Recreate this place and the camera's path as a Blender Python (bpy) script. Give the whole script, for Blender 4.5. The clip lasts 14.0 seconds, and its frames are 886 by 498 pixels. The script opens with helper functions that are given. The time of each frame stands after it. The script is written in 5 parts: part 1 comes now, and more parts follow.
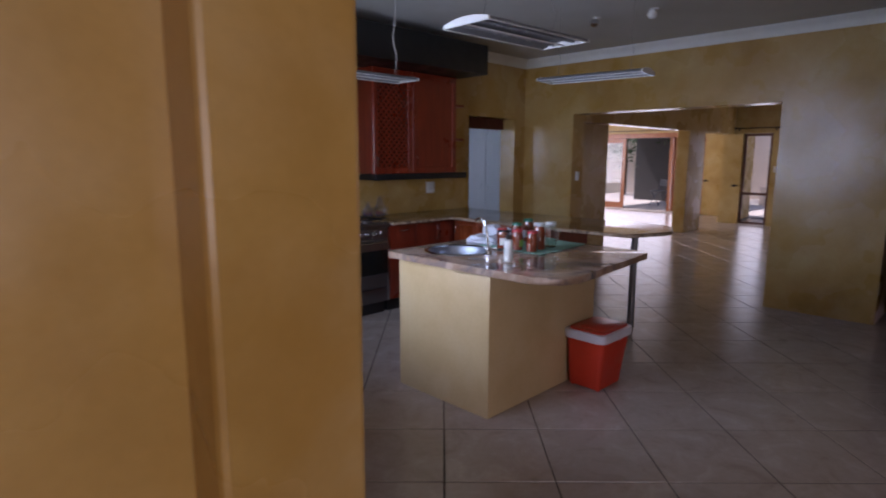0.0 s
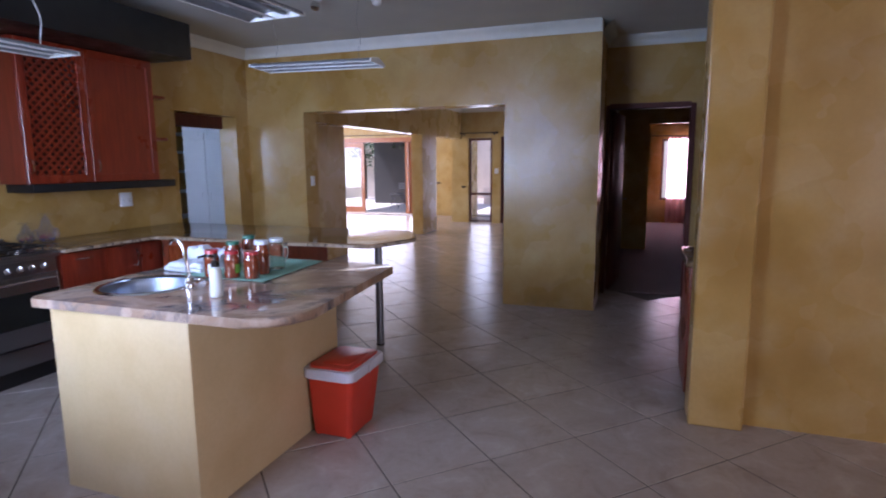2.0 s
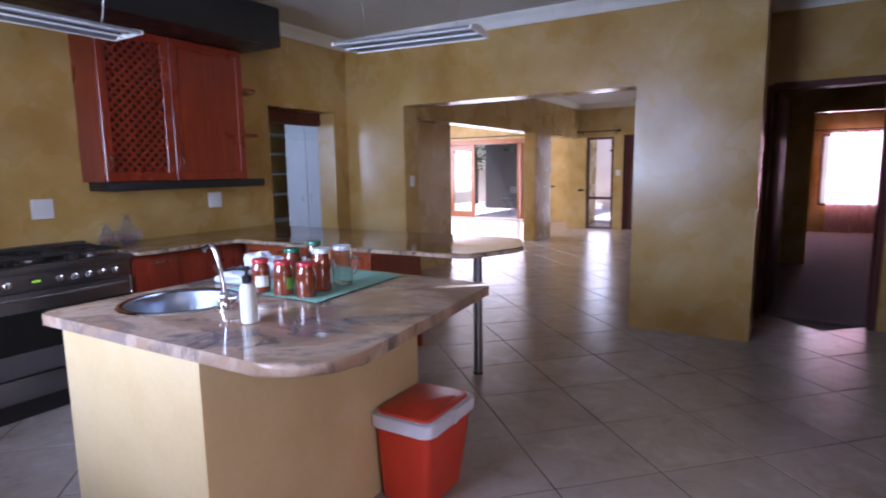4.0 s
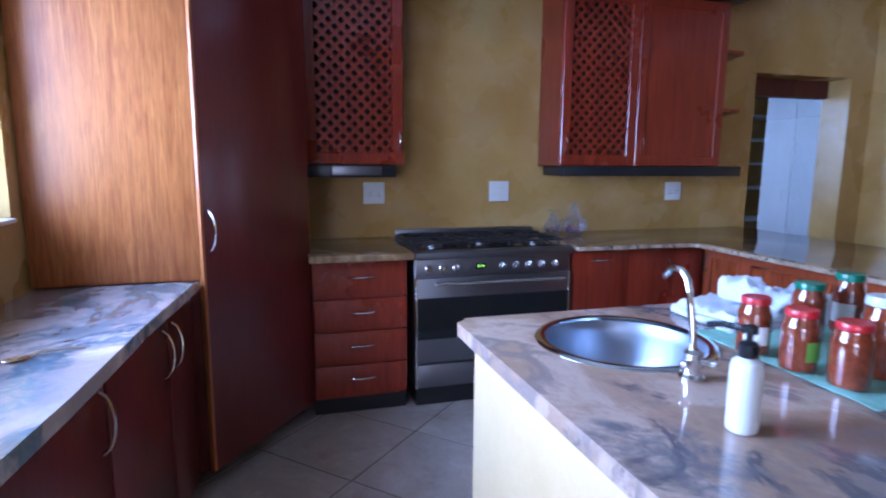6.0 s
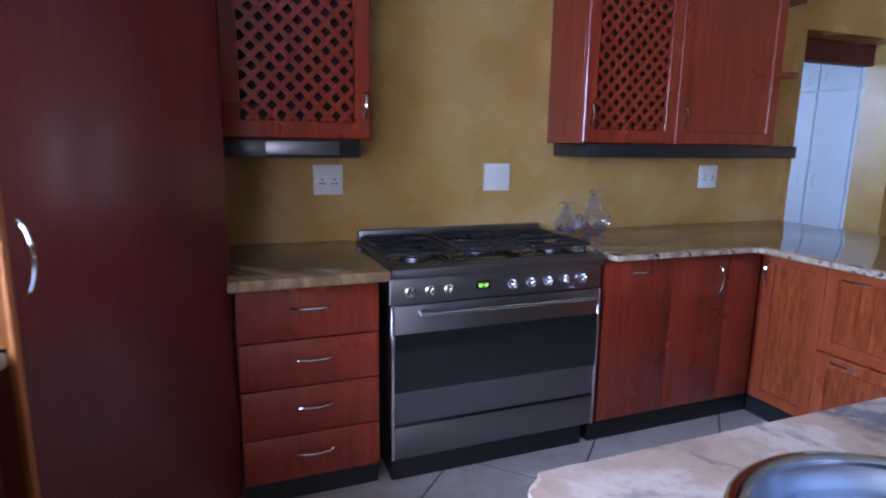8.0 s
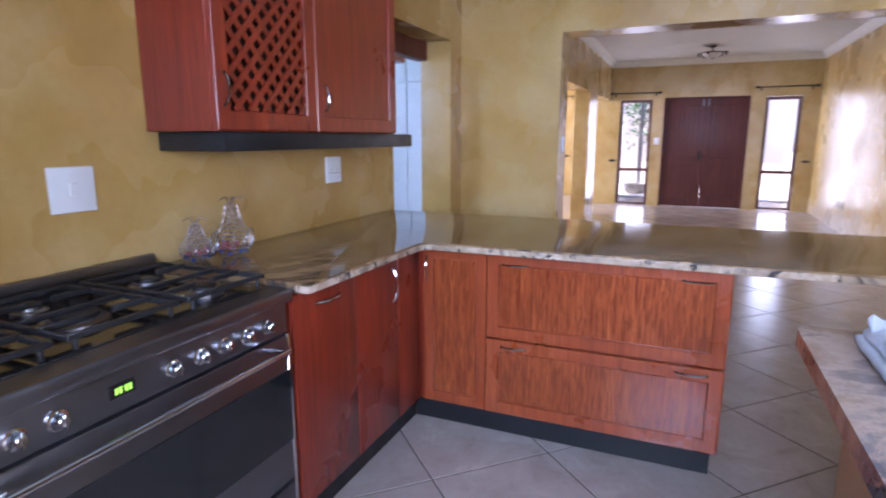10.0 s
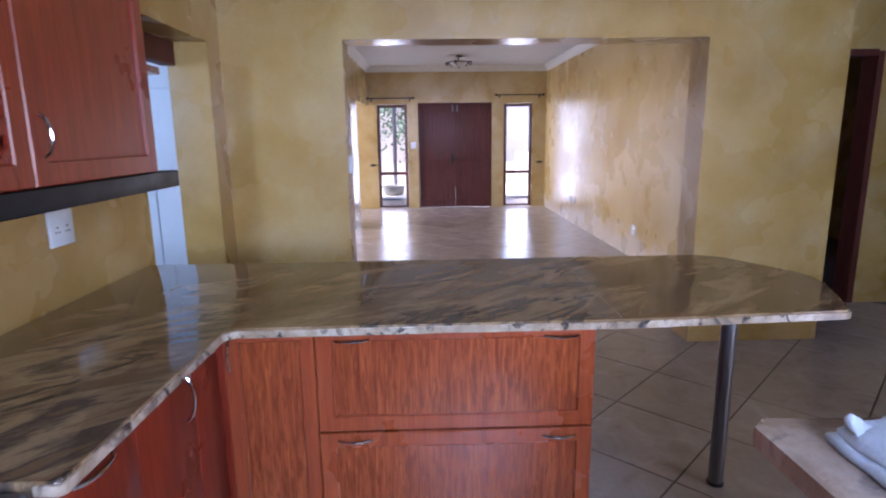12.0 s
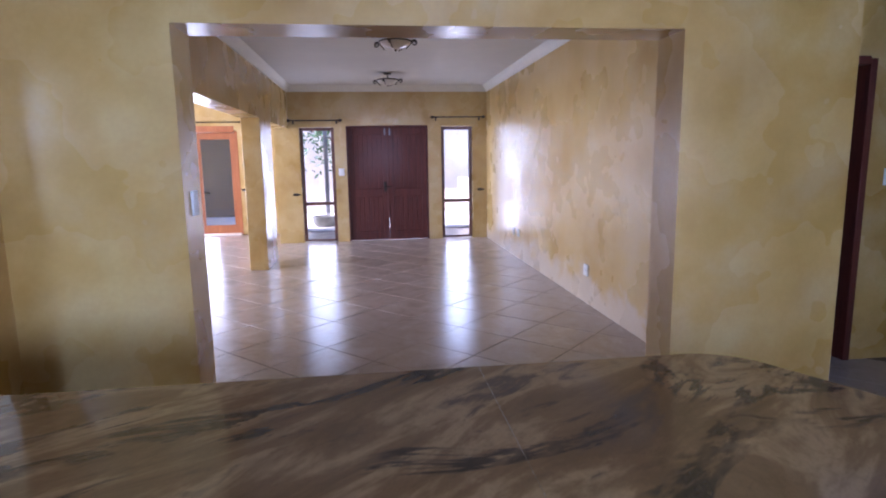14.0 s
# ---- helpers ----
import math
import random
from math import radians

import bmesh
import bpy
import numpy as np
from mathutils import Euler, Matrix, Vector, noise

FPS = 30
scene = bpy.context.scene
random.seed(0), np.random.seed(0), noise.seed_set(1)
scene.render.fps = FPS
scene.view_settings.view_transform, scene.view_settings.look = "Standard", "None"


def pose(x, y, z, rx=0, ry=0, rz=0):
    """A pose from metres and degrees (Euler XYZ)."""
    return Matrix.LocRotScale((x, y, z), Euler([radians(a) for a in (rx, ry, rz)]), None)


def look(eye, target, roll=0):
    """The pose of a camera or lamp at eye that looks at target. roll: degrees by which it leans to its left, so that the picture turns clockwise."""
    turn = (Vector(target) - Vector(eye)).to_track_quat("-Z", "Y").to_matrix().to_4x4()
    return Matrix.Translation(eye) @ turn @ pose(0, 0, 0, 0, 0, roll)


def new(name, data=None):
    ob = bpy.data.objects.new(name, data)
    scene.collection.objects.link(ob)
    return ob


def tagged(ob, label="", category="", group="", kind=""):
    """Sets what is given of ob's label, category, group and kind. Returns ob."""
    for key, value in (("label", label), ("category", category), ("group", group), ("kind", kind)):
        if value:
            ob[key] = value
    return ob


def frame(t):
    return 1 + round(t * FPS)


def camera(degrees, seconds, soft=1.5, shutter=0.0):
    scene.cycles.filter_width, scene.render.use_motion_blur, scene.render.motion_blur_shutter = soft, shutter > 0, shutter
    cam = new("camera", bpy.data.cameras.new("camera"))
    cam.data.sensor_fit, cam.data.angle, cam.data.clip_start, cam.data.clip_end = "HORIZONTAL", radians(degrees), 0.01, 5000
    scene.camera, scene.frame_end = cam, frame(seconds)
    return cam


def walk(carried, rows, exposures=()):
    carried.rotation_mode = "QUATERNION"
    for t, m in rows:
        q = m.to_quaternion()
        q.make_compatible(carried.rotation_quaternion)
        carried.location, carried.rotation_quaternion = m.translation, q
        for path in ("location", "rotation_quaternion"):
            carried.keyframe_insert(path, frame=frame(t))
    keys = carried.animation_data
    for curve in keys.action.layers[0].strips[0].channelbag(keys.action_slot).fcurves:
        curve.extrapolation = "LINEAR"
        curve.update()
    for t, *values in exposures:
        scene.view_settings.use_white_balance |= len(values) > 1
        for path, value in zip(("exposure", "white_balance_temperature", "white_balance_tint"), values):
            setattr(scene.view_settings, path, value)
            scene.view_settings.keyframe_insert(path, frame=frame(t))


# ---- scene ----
cam = camera(76.1, 14.0, soft=2.0, shutter=0.3)
PATH = [
    (0, (0.572, 0.708, 1.517), (1.969, 2.103, 1.196), 0.2),
    (0.5, (0.788, 0.83, 1.497), (2.35, 2.039, 1.183), 0.1),
    (1, (0.967, 0.914, 1.481), (2.65, 1.95, 1.174), -0.0),
    (1.5, (1.129, 0.979, 1.474), (2.918, 1.821, 1.171), -0.3),
    (2, (1.234, 1.015, 1.482), (3.096, 1.68, 1.18), -0.4),
    (2.2, (1.265, 1.008, 1.467), (3.146, 1.62, 1.172), -0.4),
    (4.3, (2.103, 1.373, 1.381), (3.668, 2.588, 1.102), -0.8),
    (4.5, (2.19, 1.444, 1.371), (3.635, 2.798, 1.09), -0.7),
    (5, (2.369, 1.66, 1.376), (3.511, 3.277, 1.092), -0.1),
    (5.5, (2.434, 1.833, 1.376), (3.246, 3.636, 1.082), 0.2),
    (6, (2.439, 2.032, 1.364), (2.988, 3.931, 1.059), 0.4),
    (6.5, (2.436, 2.236, 1.366), (2.832, 4.17, 1.047), 0.6),
    (7, (2.467, 2.452, 1.364), (2.863, 4.382, 1.022), 0.7),
    (7.2, (2.49, 2.556, 1.363), (2.91, 4.479, 1.009), 0.8),
    (9.5, (2.704, 3.692, 1.306), (4.28, 4.862, 0.925), 0.1),
    (10, (2.723, 3.852, 1.323), (4.528, 4.624, 0.939), -0.0),
    (10.5, (2.764, 3.943, 1.369), (4.667, 4.417, 0.977), 0.1),
    (11, (2.871, 4.037, 1.417), (4.814, 4.304, 1.025), -0.4),
    (11.5, (3.028, 4.161, 1.427), (4.987, 4.255, 1.036), -0.4),
    (12, (3.174, 4.229, 1.465), (5.134, 4.17, 1.07), -0.7),
    (12.5, (3.375, 4.208, 1.447), (5.328, 4.031, 1.056), -0.6),
    (13, (3.637, 4.11, 1.484), (5.592, 3.897, 1.118), -0.7),
    (13.5, (3.971, 4.017, 1.465), (5.932, 3.789, 1.143), -0.7),
    (14, (4.271, 3.89, 1.461), (6.233, 3.653, 1.15), -0.9),
]
walk(cam, [(t, look(eye, target, roll)) for t, eye, target, roll in PATH],
     exposures=[(0.0, -0.2, 6000, 33), (0.5, -0.08, 5500, 31), (1.0, 0.2, 5450, 31), (1.5, 0.5, 5450, 31), (2.0, 0.72, 5500, 31), (4.5, 1.05, 5600, 33), (5.5, 1.28, 5100, 30), (6.5, 1.1, 4450, 29), (7.0, 1.1, 4600, 29), (9.5, 1.85, 5400, 30), (10.3, 1.6, 5400, 31), (11.0, 1.55, 5350, 30), (12.5, 1.53, 5150, 30), (14.0, 1.52, 5050, 30)])

# ---- world, sun, daylight in the openings, added fill lamps ----
world = bpy.data.worlds.new("sky")
scene.world = world
world.use_nodes = True
sky = world.node_tree.nodes.new("ShaderNodeTexSky")
sky.sky_type, sky.sun_disc = "NISHITA", False
sky.sun_elevation, sky.sun_rotation = radians(62), radians(-12)
backing = world.node_tree.nodes["Background"]
world.node_tree.links.new(sky.outputs[0], backing.inputs[0])
backing.inputs[1].default_value = 0.15
sun = new("sun", bpy.data.lights.new("sun", "SUN"))
sun.data.energy, sun.data.angle, sun.data.color = 5.0, radians(0.5), (1, 0.95, 0.86)
sun.matrix_world = look((0, 0, 0), (math.sin(radians(12)) * math.cos(radians(62)), -math.cos(radians(12)) * math.cos(radians(62)), -math.sin(radians(62))))


def daylight(eye, target, width, height, watts, colour=(1, 1, 1)):
    ob = new("daylight_fill", bpy.data.lights.new("daylight_fill", "AREA"))
    ob.data.shape, ob.data.size, ob.data.size_y, ob.data.energy, ob.data.color = "RECTANGLE", width, height, watts, colour
    ob.matrix_world = look(eye, target)
    return ob


daylight((0.2, 3.5, 1.95), (5, 3.5, 1.0), 2.4, 1.7, 82, (0.55, 0.76, 1))
daylight((1.31, 3.5, 1.66), (5, 3.5, 1.3), 1.5, 0.98, 22, (0.68, 0.82, 1)).data.spread = radians(125)
daylight((1.36, 3.5, 1.40), (4.5, 3.5, 2.5), 1.5, 0.45, 4, (0.80, 1, 0.50)).data.spread = radians(140)
daylight((14.80, 4.865, 1.1), (5, 4.865, 0.9), 0.5, 2.0, 4.5, (0.97, 0.98, 1))
daylight((14.80, 2.335, 1.1), (5, 2.335, 0.9), 0.42, 2.0, 4.5, (0.97, 0.98, 1))
daylight((16.34, 8.6, 1.1), (5, 8.6, 0.9), 3.0, 2.0, 45, (0.97, 0.98, 1))
# Added fill for the front room; the wall behind has no window
daylight((12.2, 11.2, 1.5), (12.2, 2, 1.0), 5.0, 1.8, 190, (1, 0.99, 0.97))
# Fill lamp in an invented opening, unseen behind the walk's start
daylight((-0.3, -2.82, 1.45), (-0.1, 5, 0.6), 2.4, 1.45, 68, (1, 0.96, 0.90))
daylight((4.66, 7.1, 1.6), (7.3, 6.45, 1.3), 0.6, 1.2, 6.5, (0.62, 0.82, 1)).data.spread = radians(105)
daylight((15.86, 0.17, 1.3), (8, 0.17, 1.0), 0.9, 1.4, 40, (1, 0.90, 0.92))

# ---- materials ----
def material(name):
    m = bpy.data.materials.new(name)
    m.use_nodes = True
    return m, m.node_tree.nodes, m.node_tree.links, m.node_tree.nodes["Principled BSDF"]


def noise_node(nodes, links, coord, scale, detail=6, rough=0.6, distort=0.0, stretch=(1, 1, 1), turn=(0, 0, 0)):
    mp = nodes.new("ShaderNodeMapping")
    mp.inputs["Scale"].default_value, mp.inputs["Rotation"].default_value = stretch, [radians(a) for a in turn]
    if any(turn):
        first = nodes.new("ShaderNodeMapping")
        first.inputs["Rotation"].default_value = mp.inputs["Rotation"].default_value
        mp.inputs["Rotation"].default_value = (0, 0, 0)
        links.new(coord, first.inputs[0])
        coord = first.outputs[0]
    links.new(coord, mp.inputs[0])
    n = nodes.new("ShaderNodeTexNoise")
    n.inputs["Scale"].default_value, n.inputs["Detail"].default_value = scale, detail
    n.inputs["Roughness"].default_value, n.inputs["Distortion"].default_value = rough, distort
    links.new(mp.outputs[0], n.inputs["Vector"])
    return n.outputs["Fac"]


def ramp(nodes, links, fac, stops):
    r = nodes.new("ShaderNodeValToRGB")
    while len(r.color_ramp.elements) < len(stops):
        r.color_ramp.elements.new(0.5)
    r.color_ramp.interpolation = "EASE"
    for e, (at, c) in zip(r.color_ramp.elements, stops):
        e.position, e.color = at, (*c, 1)
    links.new(fac, r.inputs[0])
    return r.outputs[0]


def span(nodes, links, fac, low, high, a=0.3, b=0.7):
    m = nodes.new("ShaderNodeMapRange")
    m.interpolation_type = "SMOOTHSTEP"
    m.inputs[1].default_value, m.inputs[2].default_value, m.inputs[3].default_value, m.inputs[4].default_value = a, b, low, high
    links.new(fac, m.inputs[0])
    return m.outputs[0]


def blend(nodes, links, fac, a, b, kind="MIX"):
    m = nodes.new("ShaderNodeMix")
    m.data_type, m.blend_type = "RGBA", kind
    for socket, value in ((m.inputs[0], fac), (m.inputs[6], a), (m.inputs[7], b)):
        if isinstance(value, (int, float)):
            socket.default_value = value
        elif isinstance(value, tuple):
            socket.default_value = (*value, 1)
        else:
            links.new(value, socket)
    return m.outputs[2]


def bump(nodes, links, shader, height, strength, distance=0.01):
    b = nodes.new("ShaderNodeBump")
    b.inputs["Strength"].default_value, b.inputs["Distance"].default_value = strength, distance
    links.new(height, b.inputs["Height"])
    links.new(b.outputs[0], shader.inputs["Normal"])


def where(nodes):
    return nodes.new("ShaderNodeNewGeometry").outputs["Position"]


def plain(name, colour, rough=0.5, metal=0.0, vary=0.12, scale=9.0, coat=0.0, relief=0.05):
    """A painted, moulded or cast surface with slight wear at two scales."""
    m, nodes, links, sh = material(name)
    at = where(nodes)
    n = noise_node(nodes, links, at, scale, 8)
    fine = noise_node(nodes, links, at, scale * 14, 4)
    dark = tuple(c * (1 - vary) for c in colour)
    links.new(blend(nodes, links, span(nodes, links, n, 0, 1), dark, colour), sh.inputs["Base Color"])
    links.new(span(nodes, links, n, max(rough * 0.8, 0.02), min(rough * 1.25, 1)), sh.inputs["Roughness"])
    sh.inputs["Metallic"].default_value, sh.inputs["Coat Weight"].default_value = metal, coat
    bump(nodes, links, sh, fine, relief, 0.002)
    return m


def polished_plaster(name, low=(0.36, 0.205, 0.048), mid=(0.44, 0.27, 0.075), high=(0.49, 0.335, 0.12), pale=(0.52, 0.40, 0.22), damp=False, gloss=(0.22, 0.34), relief=0.10):
    """Trowelled and sealed ochre cement wash: cloudy, glossy in patches, scuffed; damp leaves salt bloom above the floor."""
    m, nodes, links, sh = material(name)
    at = where(nodes)
    cloud = noise_node(nodes, links, at, 1.3, 5, 0.55)
    mottle = noise_node(nodes, links, at, 3.2, 4, 0.5)
    trowel = noise_node(nodes, links, at, 2.0, 3, 0.5)
    fine = noise_node(nodes, links, at, 45, 4)
    base = ramp(nodes, links, cloud, [(0.34, low), (0.5, mid), (0.66, high)])
    c = blend(nodes, links, span(nodes, links, mottle, 0, 0.45, 0.40, 0.85), base, pale)
    c = blend(nodes, links, span(nodes, links, mottle, 0.35, 0, 0.15, 0.55), c, tuple(v * 0.72 for v in low))
    c = blend(nodes, links, span(nodes, links, fine, 0, 0.12), c, tuple(v * 0.7 for v in low))
    if damp:
        z = nodes.new("ShaderNodeSeparateXYZ")
        links.new(at, z.inputs[0])
        edge = noise_node(nodes, links, at, 1.8, 8, 0.7, 0.4)
        h = nodes.new("ShaderNodeMath")
        h.operation = "MULTIPLY_ADD"
        links.new(edge, h.inputs[0])
        h.inputs[1].default_value = -1.25
        links.new(z.outputs[2], h.inputs[2])
        c = blend(nodes, links, span(nodes, links, h.outputs[0], 0.62, 0, -0.50, -0.26), c, (0.58, 0.52, 0.45))
    links.new(c, sh.inputs["Base Color"])
    links.new(span(nodes, links, trowel, gloss[0], gloss[1], 0.30, 0.70), sh.inputs["Roughness"])
    h = nodes.new("ShaderNodeMath")
    h.operation = "MULTIPLY_ADD"
    links.new(fine, h.inputs[0])
    h.inputs[1].default_value = 0.05
    links.new(trowel, h.inputs[2])
    sh.inputs["Specular IOR Level"].default_value = 0.4
    bump(nodes, links, sh, h.outputs[0], relief, 0.03)
    return m


def timber(name, dark, light, rough=0.28, axis=2, figure=1.0, ribbon=0.0):
    """Oiled and lacquered hardwood, grain along one axis."""
    m, nodes, links, sh = material(name)
    at = where(nodes)
    stretch = [9, 9, 9]
    stretch[axis] = 0.55
    grain = noise_node(nodes, links, at, 3.2 * figure, 9, 0.65, 0.8, stretch)
    stretch2 = [60, 60, 60]
    stretch2[axis] = 2.0
    pore = noise_node(nodes, links, at, 3.0, 4, 0.6, 0.2, stretch2)
    patch = noise_node(nodes, links, at, 2.1, 4)
    c = ramp(nodes, links, grain, [(0.32, dark), (0.5, tuple((a + b) / 2 for a, b in zip(dark, light))), (0.68, light)])
    c = blend(nodes, links, span(nodes, links, pore, 0.35, 0, 0.35, 0.55), c, tuple(v * 0.45 for v in dark))
    c = blend(nodes, links, span(nodes, links, patch, 0, 0.2, 0.4, 0.7), c, tuple(v * 0.8 for v in dark))
    if ribbon:
        stretch3 = [55, 55, 55]
        stretch3[axis] = 7.0
        fleck = noise_node(nodes, links, at, 1.6, 3, 0.55, 0.5, stretch3)
        c = blend(nodes, links, span(nodes, links, fleck, 0, ribbon, 0.48, 0.62), c, tuple(v * 0.62 for v in dark))
    links.new(c, sh.inputs["Base Color"])
    links.new(span(nodes, links, patch, rough * 0.94, rough * 1.1), sh.inputs["Roughness"])
    sh.inputs["Coat Weight"].default_value, sh.inputs["Coat Roughness"].default_value = 0.25, 0.15
    bump(nodes, links, sh, pore, 0.08, 0.003)
    return m


def granite(name, ground, pale, vein, turn, size=1.0, dark=0.55, cover=0.57, long=2.6, haze=0.35, strand=1.0):
    """Polished juparana granite: broad flowing bands, dark mineral veins and a fine crystal grain."""
    m, nodes, links, sh = material(name)
    at = where(nodes)
    flow = noise_node(nodes, links, at, 1.15 * size, 8, 0.62, 0.45, (1, long, 1), (0, 0, turn))
    veins = noise_node(nodes, links, at, 1.0 * size, 9, 0.62, 0.7, (1, 0.3 + 0.8 * long, 1), (0, 0, turn + 10))
    gate_n = noise_node(nodes, links, at, 1.5 * size, 4, 0.5, 0.6, (1, 1.7, 1), (0, 0, turn))
    crystal = noise_node(nodes, links, at, 26, 8, 0.75, 0.6)
    speck = noise_node(nodes, links, at, 120, 3, 0.7)
    smoke = tuple(g * haze + v for g, v in zip(ground, vein))
    c = ramp(nodes, links, flow, [(0.30, smoke), (0.40, tuple(v * 0.8 for v in ground)), (0.47, ground), (0.56, pale), (0.63, smoke), (0.67, ground), (0.76, pale)])
    thin = ramp(nodes, links, veins, [(0.455, (0, 0, 0)), (0.49, (1, 1, 1)), (0.505, (1, 1, 1)), (0.53, (0, 0, 0))])
    f = nodes.new("ShaderNodeMath")
    f.operation = "MULTIPLY"
    links.new(thin, f.inputs[0])
    links.new(span(nodes, links, gate_n, 0.05, strand, 0.47, 0.58), f.inputs[1])
    c = blend(nodes, links, f.outputs[0], c, vein)
    g = nodes.new("ShaderNodeMath")
    g.operation = "MULTIPLY"
    links.new(span(nodes, links, gate_n, 0, dark, cover, cover + 0.13), g.inputs[0])
    links.new(span(nodes, links, crystal, 0.2, 1.0, 0.38, 0.58), g.inputs[1])
    c = blend(nodes, links, g.outputs[0], c, tuple(v * 1.8 for v in vein))
    c = blend(nodes, links, span(nodes, links, crystal, 0, 0.4, 0.5, 0.72), c, tuple(v * 0.62 for v in ground))
    c = blend(nodes, links, span(nodes, links, speck, 0, 0.25, 0.5, 0.75), c, tuple(v * 0.4 for v in ground))
    links.new(c, sh.inputs["Base Color"])
    links.new(span(nodes, links, speck, 0.05, 0.11), sh.inputs["Roughness"])
    return m


def floor_tile(name):
    """Glazed ceramic tile with cloudy beige and pink, each piece a little different."""
    m, nodes, links, sh = material(name)
    at = where(nodes)
    rnd = nodes.new("ShaderNodeObjectInfo").outputs["Random"]
    cloud = noise_node(nodes, links, at, 4.5, 9, 0.66, 0.7)
    fine = noise_node(nodes, links, at, 30, 6, 0.6)
    c = ramp(nodes, links, cloud, [(0.3, (0.33, 0.265, 0.225)), (0.5, (0.42, 0.35, 0.30)), (0.7, (0.50, 0.43, 0.375))])
    c = blend(nodes, links, span(nodes, links, rnd, 0, 0.28, 0, 1), c, (0.33, 0.275, 0.245))
    c = blend(nodes, links, span(nodes, links, fine, 0, 0.2), c, (0.28, 0.22, 0.18))
    links.new(c, sh.inputs["Base Color"])
    links.new(span(nodes, links, cloud, 0.20, 0.27), sh.inputs["Roughness"])
    bump(nodes, links, sh, noise_node(nodes, links, at, 6, 2, 0.5), 0.04, 0.01)
    return m


def glass(name, tint=(1, 1, 1), rough=0.0):
    m, nodes, links, sh = material(name)
    sh.inputs["Base Color"].default_value = (*tint, 1)
    sh.inputs["Transmission Weight"].default_value, sh.inputs["Roughness"].default_value, sh.inputs["IOR"].default_value = 1.0, rough, 1.45
    return m


def brushed(name, colour, rough):
    m, nodes, links, sh = material(name)
    at = where(nodes)
    line = noise_node(nodes, links, at, 6, 4, 0.6, 0, (1, 30, 60))
    links.new(blend(nodes, links, line, tuple(c * 0.85 for c in colour), colour), sh.inputs["Base Color"])
    links.new(span(nodes, links, line, rough * 0.8, rough * 1.3), sh.inputs["Roughness"])
    sh.inputs["Metallic"].default_value = 1.0
    return m


PLASTER = polished_plaster("ochre_plaster")
CEIL = plain("ceiling_paint", (0.62, 0.62, 0.58), 0.7, vary=0.1, scale=2.5)
CORNICE = plain("cornice_paint", (0.74, 0.74, 0.68), 0.6, vary=0.08)
TILE = floor_tile("floor_tile")
GROUT = plain("grout", (0.085, 0.065, 0.05), 0.9, vary=0.3, scale=30)
CHERRY = timber("red_hardwood", (0.15, 0.014, 0.006), (0.27, 0.036, 0.012))
AMBER = timber("figured_hardwood", (0.19, 0.029, 0.008), (0.38, 0.090, 0.022), 0.22, 2, 1.9, 0.55)
AMBERFRAME = timber("orange_hardwood", (0.22, 0.035, 0.009), (0.35, 0.074, 0.019))
# Honey wood, its tones raised to carry the strong window light
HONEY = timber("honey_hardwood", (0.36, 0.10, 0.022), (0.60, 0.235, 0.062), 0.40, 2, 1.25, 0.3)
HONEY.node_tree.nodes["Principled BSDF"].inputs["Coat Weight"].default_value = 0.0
DOORWOOD = timber("dark_door_hardwood", (0.060, 0.010, 0.006), (0.125, 0.022, 0.010), 0.6)
DOORWOOD.node_tree.nodes["Principled BSDF"].inputs["Coat Weight"].default_value = 0.03
MAROON = timber("maroon_hardwood", (0.118, 0.015, 0.012), (0.150, 0.021, 0.017), 0.30)
ORANGEWOOD = timber("varnished_door_wood", (0.30, 0.095, 0.03), (0.46, 0.17, 0.06), 0.3)
GRANITE = granite("brown_granite", (0.185, 0.108, 0.050), (0.30, 0.19, 0.095), (0.024, 0.022, 0.022), 52, 1.5, 0.42, 0.60, 3.2, 0.42, 0.85)
GRANITE_ISLAND = granite("rose_granite", (0.34, 0.225, 0.155), (0.46, 0.335, 0.255), (0.075, 0.073, 0.080), 62, 1.9, 0.85, 0.51, 1.5, 0.5, 0.9)
GRANITE_PALE = granite("pale_granite", (0.44, 0.38, 0.37), (0.62, 0.53, 0.49), (0.075, 0.115, 0.15), -65, 1.6, 0.85, 0.49, 1.25, 0.42, 0.9)
GRANITE_EDGE = granite("split_granite_edge", (0.32, 0.235, 0.155), (0.46, 0.36, 0.26), (0.03, 0.026, 0.026), 20, 5.0, 0.6, 0.58, 1.2, 0.5)
GRANITE_EDGE.node_tree.nodes["Principled BSDF"].inputs["Coat Weight"].default_value = 0.1
STEEL = brushed("brushed_steel", (0.23, 0.23, 0.245), 0.36)
CHROME = brushed("chrome", (0.75, 0.75, 0.76), 0.1)
BASIN = plain("basin_steel", (0.30, 0.33, 0.38), 0.40, metal=1.0, vary=0.06, scale=3, relief=0.0)
BLACK = plain("black_board", (0.012, 0.012, 0.013), 0.45, vary=0.3)
IRON = plain("cast_iron", (0.016, 0.016, 0.017), 0.5, vary=0.3, relief=0.2)
SOOT = plain("black_enamel", (0.016, 0.014, 0.013), 0.09, vary=0.2)
OVENGLASS = plain("oven_glass", (0.012, 0.013, 0.013), 0.06, vary=0.1)
WHITE = plain("white_plastic", (0.72, 0.72, 0.70), 0.4, vary=0.06)
CUPBOARD = plain("white_board", (0.74, 0.75, 0.75), 0.45, vary=0.05, scale=3)
CREAM = polished_plaster("cream_render", (0.53, 0.375, 0.185), (0.57, 0.42, 0.22), (0.60, 0.455, 0.255), (0.60, 0.48, 0.30), gloss=(0.44, 0.50), relief=0.03)
